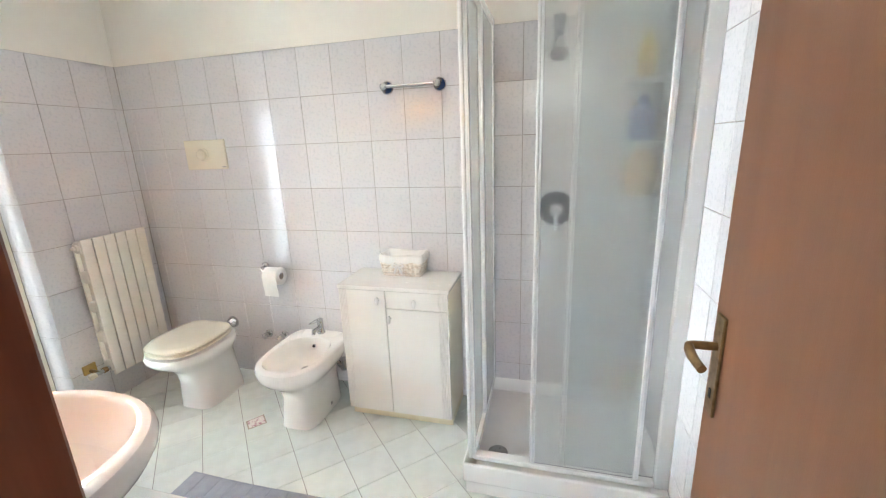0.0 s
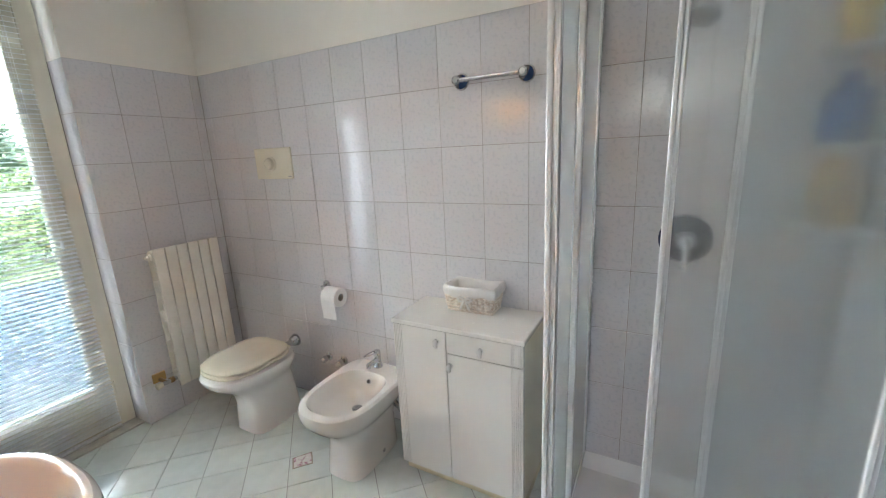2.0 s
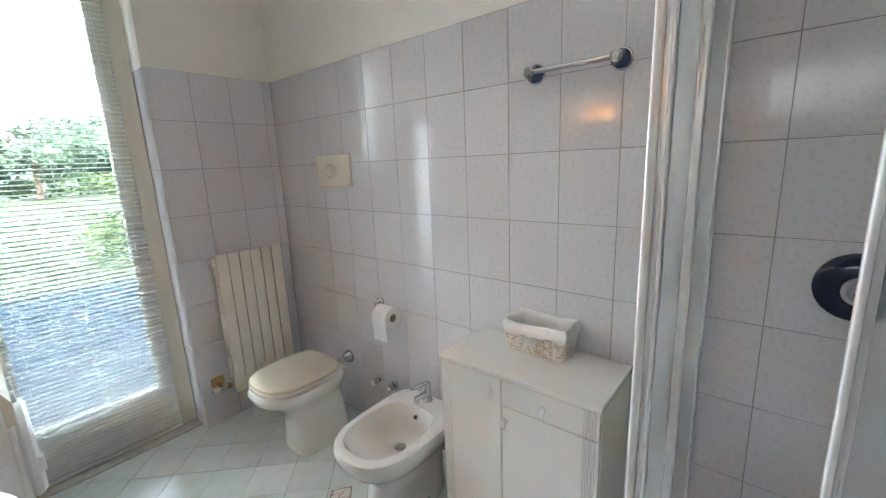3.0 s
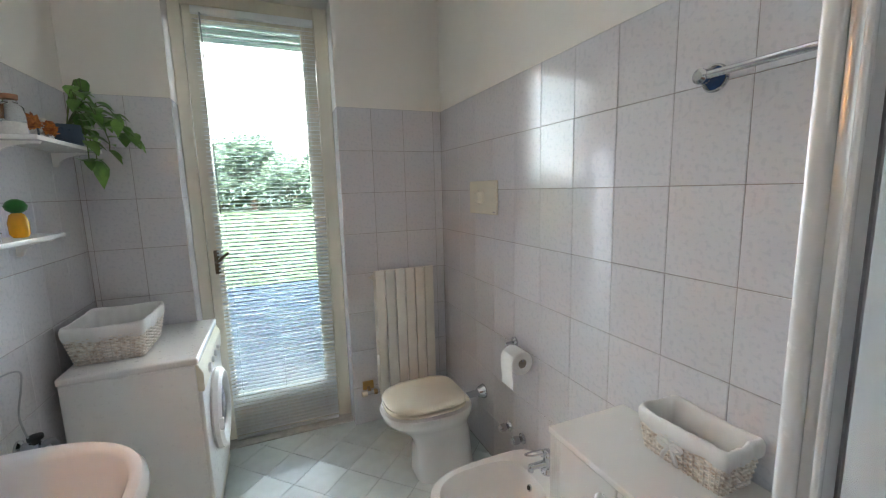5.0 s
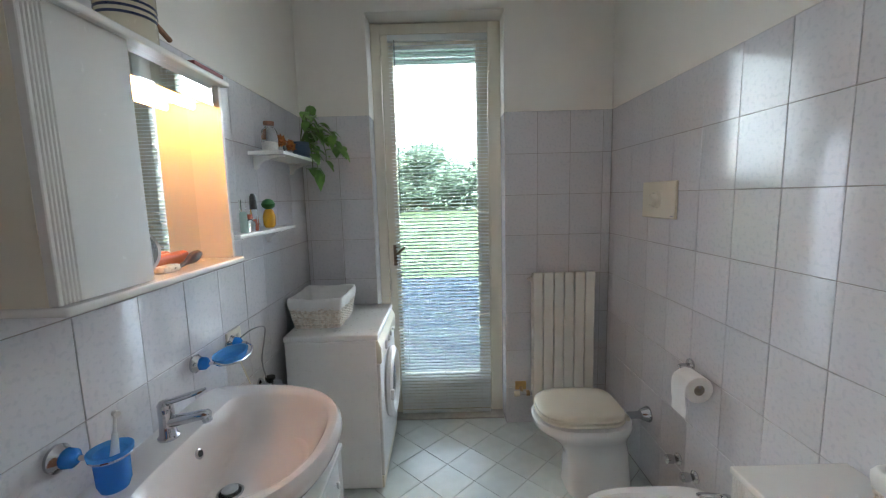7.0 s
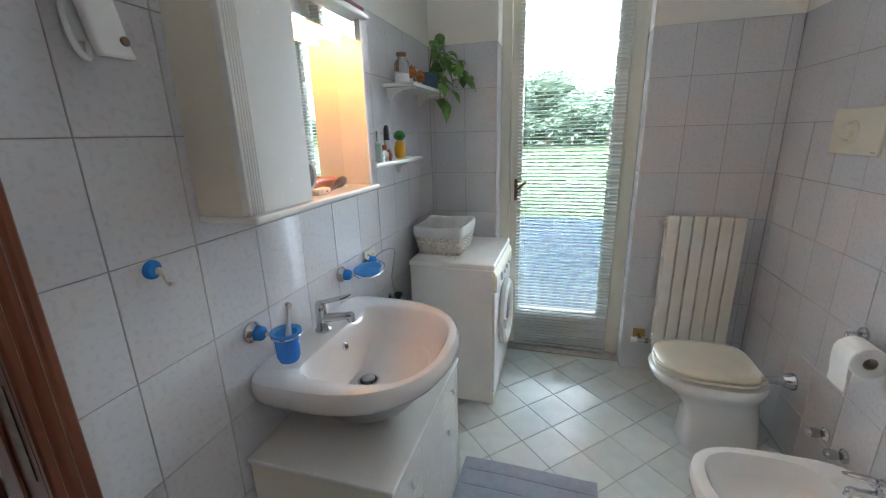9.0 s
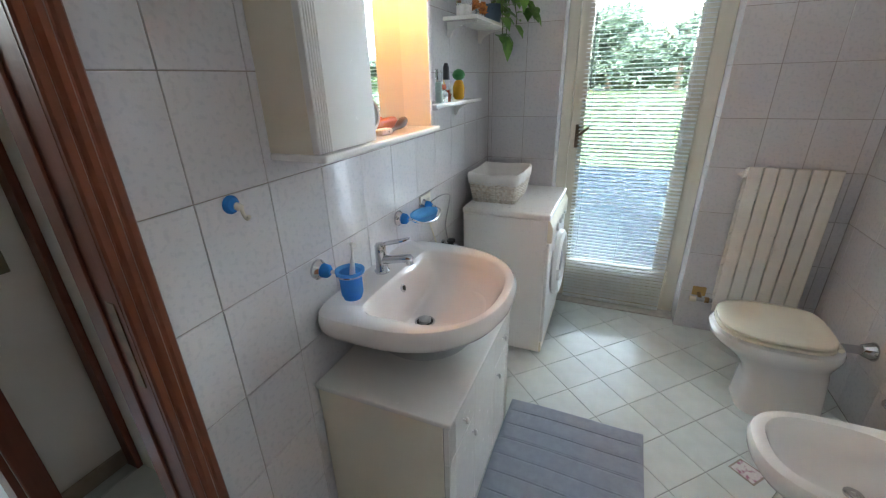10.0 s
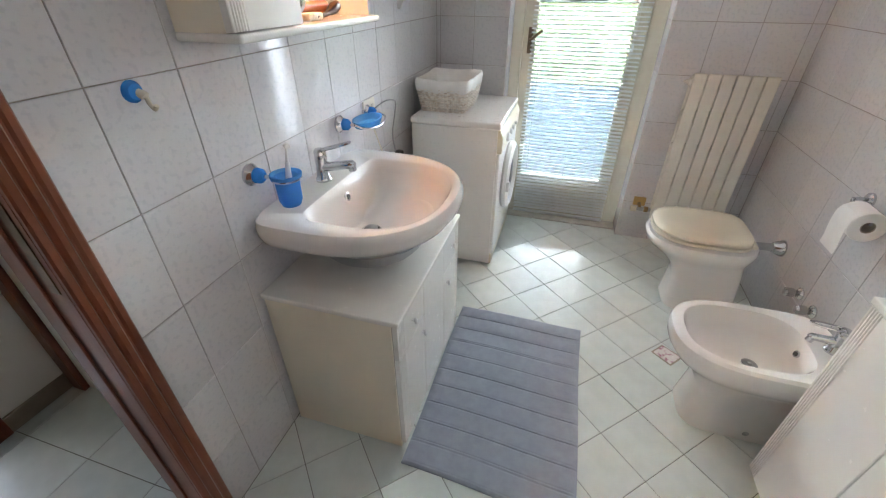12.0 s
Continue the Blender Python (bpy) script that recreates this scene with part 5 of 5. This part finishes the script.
# ---- things in and on the mirror cabinet ----
ms = thing("shaving_mirror", (0.09, 1.03, 1.32), "small round table mirror with white rim", "mirror")
part("rim", turned((0.095, 1.025, 1.385), (0.75, -0.65, 0.1), [(-0.004, 0.058), (0.0, 0.062), (0.006, 0.060), (0.006, 0.054)], 30), ACRYL, ms)
part("glass", turned((0.0975, 1.0228, 1.3855), (0.75, -0.65, 0.1), [(0.002, 0.054), (0.004, 0.054)], 30), MIRROR, ms)
part("stand", tube([(0.095, 1.03, 1.33), (0.085, 1.04, 1.319)], 0.008, 8), ACRYL, ms)
hb = thing("hair_brush", (0.10, 1.17, 1.33), "dark wooden hair brush with pale bristles", "brush")
part("handle", tube(arc([(0.12, 1.13, 1.328), (0.115, 1.19, 1.332), (0.11, 1.25, 1.345), (0.105, 1.28, 1.352)], 4), [0.006] * 5 + [0.009, 0.013, 0.016, 0.016, 0.015, 0.013, 0.01, 0.006], 10), mat("dark wood", (0.05, 0.025, 0.015), 0.3), hb)
part("bristles", box((0.09, 1.09, 1.319), (0.125, 1.16, 1.338), 0.006), WICKER, hb)
ob_ = thing("comb_case", (0.07, 1.2, 1.335), "orange plastic comb case lying in the niche", "case")
part("case", box((0.05, 1.10, 1.319), (0.085, 1.27, 1.362), 0.012, 3), mat("orange plastic", (0.60, 0.14, 0.02), 0.35), ob_)
cn = thing("canister", (0.09, 1.11, 1.887), "striped cream ceramic canister on the mirror cabinet", "canister")
part("body", turned((0.09, 1.11, 1.887), (0, 0, 1), [(0, 0.055), (0.006, 0.062), (0.12, 0.064), (0.125, 0.058)], 28), mat("cream ceramic", (0.72, 0.66, 0.52), 0.25), cn)
for z in (0.055, 0.07, 0.085):
    part("stripe", turned((0.09, 1.11, 1.887), (0, 0, 1), [(z, 0.0625), (z, 0.0642), (z + 0.006, 0.0644), (z + 0.006, 0.0625)], 28, caps=False), mat("navy glaze", (0.03, 0.04, 0.10), 0.3), cn)
part("stick", tube([(0.145, 1.13, 1.945), (0.13, 1.205, 1.935)], 0.007, 8), CORK, cn, "small wooden spoon")
bk = thing("booklet", (0.09, 1.33, 1.887), "thin red booklet lying on the mirror cabinet", "book")
part("cover", box((0.06, 1.25, 1.8865), (0.165, 1.40, 1.899), 0.002), mat("dark red cover", (0.28, 0.06, 0.06), 0.5, vary=0.1), bk)


# ---- shower ----
def shower():
    xf, ye, h = 1.205, 0.298, 2.02
    t = thing("shower_tray", (1.55, -0.1, 0), "white acrylic shower tray on a low plinth", "shower tray")
    part("plinth", box((xf + 0.012, S, 0.0), (W, ye - 0.012, 0.06)), ACRYL, t)
    bm = box((xf, S, 0.06), (W, ye, 0.155), 0.008, 3)
    top = max(bm.faces, key=lambda f: f.calc_center_median().z * 10 + f.calc_area())
    r = bmesh.ops.inset_region(bm, faces=[top], thickness=0.055)
    bmesh.ops.translate(bm, verts=top.verts[:], vec=(0, 0, -0.055))
    part("tray", bm, ACRYL, t)
    part("drain", turned((1.36, 0.165, 0.098), (0, 0, 1), [(0, 0.045), (0.004, 0.045), (0.007, 0.036), (0.005, 0.01)], 24), STEEL, t, "round steel drain")
    e = thing("shower_enclosure", (xf, -0.1, 0.155), "white framed shower enclosure with frosted sliding doors", "shower enclosure")
    zb, zt = 0.155, h
    xf, ye = 1.234, 0.284
    post = part("post", box((xf + 0.004, ye - 0.022, zb), (xf + 0.050, ye - 0.006, zt), 0.005, 3), ALU, e)
    part("channel", box((xf + 0.008, ye - 0.032, zb), (xf + 0.046, ye - 0.0222, zt), 0.002), SATIN, post, "satin grey door channel")
    part("lip", box((xf + 0.004, ye - 0.038, zb), (xf + 0.012, ye - 0.0322, zt), 0.002), ALU, post)
    part("post", box((W - 0.03, ye - 0.040, zb), (W, ye - 0.006, zt), 0.004), ALU, e)
    part("post", box((xf + 0.002, S, zb), (xf + 0.042, S + 0.05, zt), 0.004), ALU, e)
    for z in (zb, zt - 0.04):
        part("rail", box((xf + 0.002, S + 0.05, z), (xf + 0.042, ye - 0.038, z + (0.022 if z < 1 else 0.04)), 0.003), ALU, e)
        part("rail", box((xf + 0.050, ye - 0.040, z), (W - 0.03, ye - 0.004, z + (0.022 if z < 1 else 0.04)), 0.003), ALU, e)

    def panel(x, a, b, edge, dark_edge):
        p = part("door_panel", box((x, a, zb + 0.025), (x + 0.005, b, zt - 0.035)), FROST, e, "frosted glass panel")
        p.visible_shadow = False
        for y, m_ in ((a, ALU), (b, ALU)):
            if (y == b and edge) or (y == a and dark_edge):
                st = part("stile", box((x - 0.008, y + 0.001, zb + 0.023), (x + 0.012, y + 0.011, zt - 0.034), 0.003, 3), m_, p)
                part("edge_strip", box((x - 0.004, y - 0.009, zb + 0.023), (x + 0.010, y + 0.0008, zt - 0.034), 0.002), SATIN, st, "satin grey edge strip")

    part("gasket", box((xf + 0.050, ye - 0.032, zb + 0.022), (xf + 0.055, ye - 0.010, zt - 0.04)), GREY, e, "grey rubber gasket")
    panel(xf + 0.028, S + 0.05, -0.108, True, False)
    panel(xf + 0.010, -0.385, 0.010, True, True)

    def side(y, a, b):
        p = part("side_panel", box((a, y, zb + 0.025), (b, y + 0.005, zt - 0.035)), FROST, e, "frosted glass side panel")
        p.visible_shadow = False
        for x in (a, b):
            part("stile", box((x - 0.010, y - 0.006, zb + 0.023), (x + 0.010, y + 0.012, zt - 0.034), 0.004, 3), SATIN, p, "satin aluminium stile")

    side(ye - 0.022, 1.292, 1.60)
    side(ye - 0.036, 1.53, 1.85)
    m = thing("shower_mixer", (W, -0.06, 1.14), "chrome shower mixer with a dark blue wall plate", "shower mixer")
    part("plate", turned((W, -0.06, 1.14), (-1, 0, 0), [(0, 0.085), (0.008, 0.085), (0.018, 0.072), (0.022, 0.045)], 32), mat("dark navy glossy plastic", (0.012, 0.02, 0.05), 0.08), m)
    part("body", turned((W - 0.02, -0.06, 1.14), (-1, 0, 0), [(0, 0.04), (0.04, 0.036), (0.055, 0.026)], 24), CHROME, m)
    part("lever", tube(arc([(W - 0.07, -0.06, 1.14), (W - 0.085, -0.06, 1.12), (W - 0.105, -0.06, 1.05)], 4), [0.016] * 4 + [0.012] * 5, 12), CHROME, m)
    s = thing("wall_shower", (W, -0.05, 1.86), "chrome shower head on a short wall arm", "shower")
    part("rosette", turned((W, -0.05, 1.90), (-1, 0, 0), [(0, 0.028), (0.01, 0.026), (0.014, 0.012)], 18), CHROME, s)
    part("arm", tube(arc([(W, -0.05, 1.90), (W - 0.08, -0.05, 1.90), (W - 0.13, -0.05, 1.87)], 5), 0.009, 10), CHROME, s)
    part("head", turned((W - 0.125, -0.05, 1.875), (-0.6, 0, -0.8), [(0, 0.014), (0.03, 0.02), (0.06, 0.038), (0.072, 0.038), (0.074, 0.03)], 22), CHROME, s)
    part("handle_end", tube([(W - 0.005, -0.05, 2.0), (W - 0.03, -0.05, 1.93)], [0.03, 0.02], 12), GREY, s)
    # corner shelves with bottles and sponges
    for z in (1.20, 1.44, 1.70):
        c = thing("corner_shelf", (W - 0.06, S + 0.06, z), "white plastic corner shelf in the shower", "shelf", "shower corner shelves")
        pts = [(W - 0.001, S + 0.001)] + [(W - 0.001 - 0.155 * math.cos(a), S + 0.001 + 0.155 * math.sin(a)) for a in [k * math.pi / 20 for k in range(11)]]
        part("board", rings([[(x, y, z + d) for x, y in pts] for d in (0, 0.012)]), ACRYL, c)
    YEL = mat("yellow bottle plastic", (0.75, 0.52, 0.10), 0.35)
    BLU = mat("deep blue bottle plastic", (0.015, 0.13, 0.42), 0.3)
    BEI = mat("beige sponge", (0.70, 0.52, 0.28), 0.9, vary=0.1, scale=60, bump=0.6, bscale=200)
    bottle("shampoo_bottle", "yellow shampoo bottle on the corner shelf", W - 0.06, S + 0.085, 1.712, [(0, 0.034), (0.01, 0.037), (0.13, 0.036), (0.15, 0.02), (0.18, 0.018)], YEL)
    bottle("shampoo_bottle", "deep blue shampoo bottle on the corner shelf", W - 0.075, S + 0.09, 1.452, [(0, 0.05), (0.01, 0.056), (0.13, 0.055), (0.155, 0.028), (0.19, 0.024)], BLU)
    bottle("shampoo_bottle", "small dark blue bottle on the corner shelf", W - 0.045, S + 0.05, 1.452, [(0, 0.025), (0.12, 0.025), (0.15, 0.012)], BLACKP)
    bottle("sponge", "beige bath sponge on the corner shelf", W - 0.07, S + 0.08, 1.212, [(0, 0.04), (0.02, 0.062), (0.09, 0.068), (0.16, 0.058), (0.20, 0.03)], BEI)


shower()


# ---- room door ----
def room_door():
    d = thing("door_1", (0.0, -0.35, 0), "brown veneered room door standing wide open", "door", kind="structure")
    y0, y1, xa, xb = -0.408, -0.370, 0.012, 0.697
    leaf = part("leaf", box((xa, y0, 0.008), (xb, y1, 2.045), 0.003), DOORW, d)
    for s, y in ((1, y1), (-1, y0)):
        p = part("handle_plate", box((0.638, min(y, y + s * 0.006), 0.905), (0.676, max(y, y + s * 0.006), 1.125), 0.0025, 3), BRASS, d, "worn brass handle plate")
        part("lever", tube(arc([(0.657, y, 1.058), (0.657, y + s * 0.048, 1.058), (0.648, y + s * 0.058, 1.057), (0.622, y + s * 0.058, 1.048), (0.588, y + s * 0.052, 1.042)], 5), [0.009] * 6 + [0.009] * 5 + [0.010] * 5 + [0.009] * 5, 12), BRASS, p)
        # keyhole as a dark block, its depth's shade put into the colour
        part("keyhole", box((0.653, min(y + s * 0.005, y + s * 0.008), 0.942), (0.661, max(y + s * 0.005, y + s * 0.008), 0.962)), DARK, p)
    f = thing("door_frame", (0, 0.0, 0), "reddish brown moulded wooden door frame", "door frame", kind="structure")

    def casing(xface, s, ya, yb, z1):
        """Moulded casing on one wall face, in a U round the opening. s: +1 into the bathroom."""
        wdt = 0.066
        prof = [(0.0, 0.0), (0.0, 0.010), (0.004, 0.014), (0.016, 0.015), (0.019, 0.010), (0.023, 0.009), (0.029, 0.015), (0.038, 0.017), (0.043, 0.011), (0.047, 0.010), (0.052, 0.014), (0.062, 0.014), (wdt, 0.010), (wdt, 0.0)]
        for side in (-1, 1):
            edge = ya if side < 0 else yb
            bm = rings([[(xface + s * t, edge + side * w, z) for w, t in prof] for z in (0.0, z1)])
            part("casing", bm, WOOD, f, sharp=25)
        bm = rings([[(xface + s * t, y, z1 + w) for w, t in prof] for y in (ya - wdt, yb + wdt)])
        part("casing", bm, WOOD, f, sharp=25)

    casing(0.0005, 1, DOORY[0] + 0.021, DOORY[1] - 0.021, DOORY[2] - 0.021)
    casing(WEST - 0.0005, -1, DOORY[0] + 0.021, DOORY[1] - 0.021, DOORY[2] - 0.021)
    for a, b in ((DOORY[0] + 0.0005, DOORY[0] + 0.022), (DOORY[1] - 0.022, DOORY[1] - 0.0005)):
        j = part("jamb", box((WEST - 0.002, a, 0.0), (0.002, b, DOORY[2] - 0.001)), WOOD, f)
        m0, m1 = (b, b + 0.012) if a < 0 else (a - 0.006, a)
        part("stop", box((WEST + 0.0, m0, 0.0), (-0.055, m1, DOORY[2] - 0.023), 0.002), WOOD, f)
    part("jamb", box((WEST - 0.002, DOORY[0] + 0.022, DOORY[2] - 0.022), (0.002, DOORY[1] - 0.022, DOORY[2] - 0.001)), WOOD, f)
    part("strike_plate", box((-0.036, DOORY[1] - 0.024, 0.93), (-0.012, DOORY[1] - 0.0215, 1.12), 0.0005), BRONZE, f, "dark strike plate")


room_door()

# ---- corridor ----
cf = thing("door_frame", (CW, 0.3, 0), "dark brown wooden frame of the corridor door", "door frame", kind="structure")
for y0, y1 in ((0.335, 0.405), (-0.57, -0.50)):
    part("casing", box((CW - 0.0, y0, 0.0), (CW + 0.018, y1, 2.12), 0.005), WOOD, cf)
    part("jamb", box((CW - 0.1, y0 - 0.02 if y0 > 0 else y1 - 0.02, 0.0), (CW - 0.0, y0 if y0 > 0 else y1, 2.06)), WOOD, cf)
part("casing", box((CW, -0.50, 2.06), (CW + 0.018, 0.335, 2.12), 0.004), WOOD, cf)
ef = thing("door_frame", (-0.9, 0.63, 0), "dark wooden frame on the corridor end wall", "door frame", kind="structure")
part("casing", box((-0.965, 0.615, 0.0), (-0.90, 0.640, 2.12), 0.005), WOOD, ef)
sk = mat("brown stone skirting", (0.33, 0.27, 0.20), 0.4, vary=0.1, scale=15)
tagged(part("baseboard", box((CW, 0.405, 0.0), (CW + 0.012, 0.64, 0.075), 0.002), sk), "brown stone baseboard", kind="structure")
ls = thing("light_switch", (CW, 0.50, 0.97), "old bronze coloured light switch plate", "light switch")
part("plate", box((CW, 0.445, 0.935), (CW + 0.008, 0.555, 1.01), 0.003), mat("aged switch plate", (0.20, 0.17, 0.11), 0.4, 0.5), ls)
part("rocker", box((CW + 0.007, 0.487, 0.955), (CW + 0.011, 0.512, 0.99), 0.001), SEATP, ls)


# ---- tiles ----
def tile_mesh(w, h, gap=0.0021, depth=0.006):
    """A glazed tile with softened edges, face at z = 0, spanning w by h from its corner."""
    bm = bmesh.new()
    g, e = gap / 2, 0.0010
    rows = []
    for inset, z in ((g, -depth), (g, -0.0011), (g + e, 0.0)):
        rows.append([bm.verts.new(p) for p in ((inset, inset, z), (w - inset, inset, z), (w - inset, h - inset, z), (inset, h - inset, z))])
    for a, b in zip(rows, rows[1:]):
        for i in range(4):
            bm.faces.new((a[i], a[(i + 1) % 4], b[(i + 1) % 4], b[i]))
    bm.faces.new(rows[-1])
    return finish(bm, "tile", WTILE, 10)


TILES = {}
trnd = random.Random(11)


def lay(parent, a_lines, frame_of, skip=(), z_lo=0.0, z_hi=TOP):
    """Tiles of 25 cm courses down from TOP between the given upright joints. frame_of(a, z, flip) gives the tile's pose."""
    for a0, a1 in zip(a_lines, a_lines[1:]):
        if a1 - a0 < 0.012:
            continue
        for k in range(8):
            z0, z1 = TOP - 0.25 * (k + 1), TOP - 0.25 * k
            bits = [(a0, a1)]
            for s0, s1, sz0, sz1 in skip:
                if sz0 < z1 - 0.02 and z0 + 0.02 < sz1:
                    bits = [b for x, y in bits for b in ((x, min(y, s0)), (max(x, s1), y)) if b[1] - b[0] > 0.01]
            for b0, b1 in bits:
                key = (round(b1 - b0, 4), round(z1 - z0, 4))
                if key not in TILES:
                    TILES[key] = tile_mesh(*key)
                ob = new("tile", TILES[key])
                ob.parent = parent
                tilt = pose(0, 0, trnd.uniform(-0.0003, 0.0003), trnd.uniform(-0.12, 0.12), trnd.uniform(-0.12, 0.12), 0)
                ob.matrix_basis = frame_of(b0, b1, z0) @ tilt


def lines(lo, hi, ref, step):
    k = math.ceil((lo - ref) / step - 1e-6)
    out = [lo]
    while ref + k * step < hi - 1e-6:
        if ref + k * step > lo + 1e-6:
            out.append(ref + k * step)
        k += 1
    return out + [hi]


def basis(origin, u, v):
    n = Vector(u).cross(Vector(v))
    m = Matrix((Vector(u), Vector(v), n)).transposed().to_4x4()
    m.translation = origin
    return m


lay(wall_east, lines(S, N, 1.110, 0.2003), lambda a, b, z: basis((W, b, z), (0, -1, 0), (0, 0, 1)))
lay(wall_north, lines(0.0, REV[0], REV[0], 0.2), lambda a, b, z: basis((a, N, z), (1, 0, 0), (0, 0, 1)))
lay(wall_north, lines(REV[1], W, REV[1], 0.2), lambda a, b, z: basis((a, N, z), (1, 0, 0), (0, 0, 1)))
lay(wall_west, lines(DOORY[1] + 0.044, N, 0.55, 0.2), lambda a, b, z: basis((0.0, a, z), (0, 1, 0), (0, 0, 1)))
lay(wall_south, lines(0.0, W, W, 0.2), lambda a, b, z: basis((b, S, z), (-1, 0, 0), (0, 0, 1)))
lay(wall_north, [N, 2.735], lambda a, b, z: basis((REV[1], b, z), (0, -1, 0), (0, 0, 1)))
lay(wall_north, [N, 2.735], lambda a, b, z: basis((REV[0], a, z), (0, 1, 0), (0, 0, 1)))


def clip(poly, axis, lim, keep_less):
    out = []
    for i, p in enumerate(poly):
        q = poly[(i + 1) % len(poly)]
        ip, iq = (p[axis] <= lim) == keep_less, (q[axis] <= lim) == keep_less
        if ip:
            out.append(p)
        if ip != iq:
            f = (lim - p[axis]) / (q[axis] - p[axis])
            out.append(tuple(p[j] + (q[j] - p[j]) * f for j in (0, 1)))
    return out


def floor_tile(poly):
    """A floor tile with softened edges from a convex outline round the origin."""
    bm = bmesh.new()
    c = Vector((sum(p[0] for p in poly) / len(poly), sum(p[1] for p in poly) / len(poly)))
    r = max((Vector(p) - c).length for p in poly)
    rows = []
    for f, z in ((0.0, -0.006), (0.0, -0.0008), (0.0011, 0.0)):
        s = 1 - f * 1.4 / r
        rows.append([bm.verts.new((c.x + (p[0] - c.x) * s, c.y + (p[1] - c.y) * s, z)) for p in poly])
    n = len(poly)
    for a, b in zip(rows, rows[1:]):
        for i in range(n):
            bm.faces.new((a[i], a[(i + 1) % n], b[(i + 1) % n], b[i]))
    bm.faces.new(rows[-1])
    return finish(bm, "tile", FTILE, 10)


def put_floor_tile(poly_full, centre, box_lim, shared, rot):
    poly = [(centre[0] + p[0], centre[1] + p[1]) for p in poly_full]
    x0, y0, x1, y1 = box_lim
    cut = poly
    for axis, lim, less in ((0, x1, True), (0, x0, False), (1, y1, True), (1, y0, False)):
        cut = clip(cut, axis, lim, less) if cut else cut
    if len(cut) < 3:
        return
    area = abs(sum(cut[i][0] * cut[(i + 1) % len(cut)][1] - cut[(i + 1) % len(cut)][0] * cut[i][1] for i in range(len(cut)))) / 2
    if area < 0.0004:
        return
    whole = len(cut) == 4 and all(abs(a[0] - b[0]) + abs(a[1] - b[1]) < 1e-6 for a, b in zip(sorted(cut), sorted(poly)))
    me = shared if whole else floor_tile([(p[0] - centre[0], p[1] - centre[1]) for p in cut])
    ob = new("tile", me)
    ob.parent = floor
    ob.location = (centre[0], centre[1], 0.0)
    ob.rotation_euler = (radians(trnd.uniform(-0.08, 0.08)), radians(trnd.uniform(-0.08, 0.08)), 0)


H2 = 0.1414
e_ = H2 - 0.0016
DIAMOND = [(e_, 0), (0, e_), (-e_, 0), (0, -e_)]
whole_tile = floor_tile(DIAMOND)
for i in range(-10, 7):
    for j in range(-12, 14):
        if (i + j) % 2:
            put_floor_tile(DIAMOND, (1.265 + i * H2, 0.90 + j * H2), (0.001, S + 0.001, W - 0.001, N + 0.08), whole_tile, 45)
q_ = 0.1485
SQUARE = [(q_, -q_), (q_, q_), (-q_, q_), (-q_, -q_)]
corridor_tile = floor_tile(SQUARE)
for i in range(-9, 1):
    for j in range(-5, 4):
        c_ = (-0.16 + i * 0.30, 0.26 + j * 0.30)
        put_floor_tile(SQUARE, c_, (-3.55, -1.6, -0.002, 0.64 if c_[0] > -1.1 else 1.2), corridor_tile, 0)

# floor inset with a flower picture
di = thing("flower_inset", (1.418, 1.527, 0), "small floor inset tile with pink flowers", "decorative tile")
FLOW = mat("pink flower print", (0.70, 0.65, 0.63), 0.25, col2=(0.42, 0.20, 0.27), scale=45, lo=0.36, hi=0.50)
corners = [(1.352, 1.528), (1.405, 1.588), (1.484, 1.530), (1.425, 1.464)]
mx_, my_ = sum(c[0] for c in corners) / 4, sum(c[1] for c in corners) / 4
part("border", rings([[(x, y, z) for x, y in corners] for z in (-0.001, 0.0012)]), mat("brown inset border", (0.34, 0.28, 0.23), 0.35, vary=0.1, scale=40), di)
part("glaze", rings([[(mx_ + (x - mx_) * 0.86, my_ + (y - my_) * 0.86, z) for x, y in corners] for z in (0.0, 0.0022)]), FLOW, di)
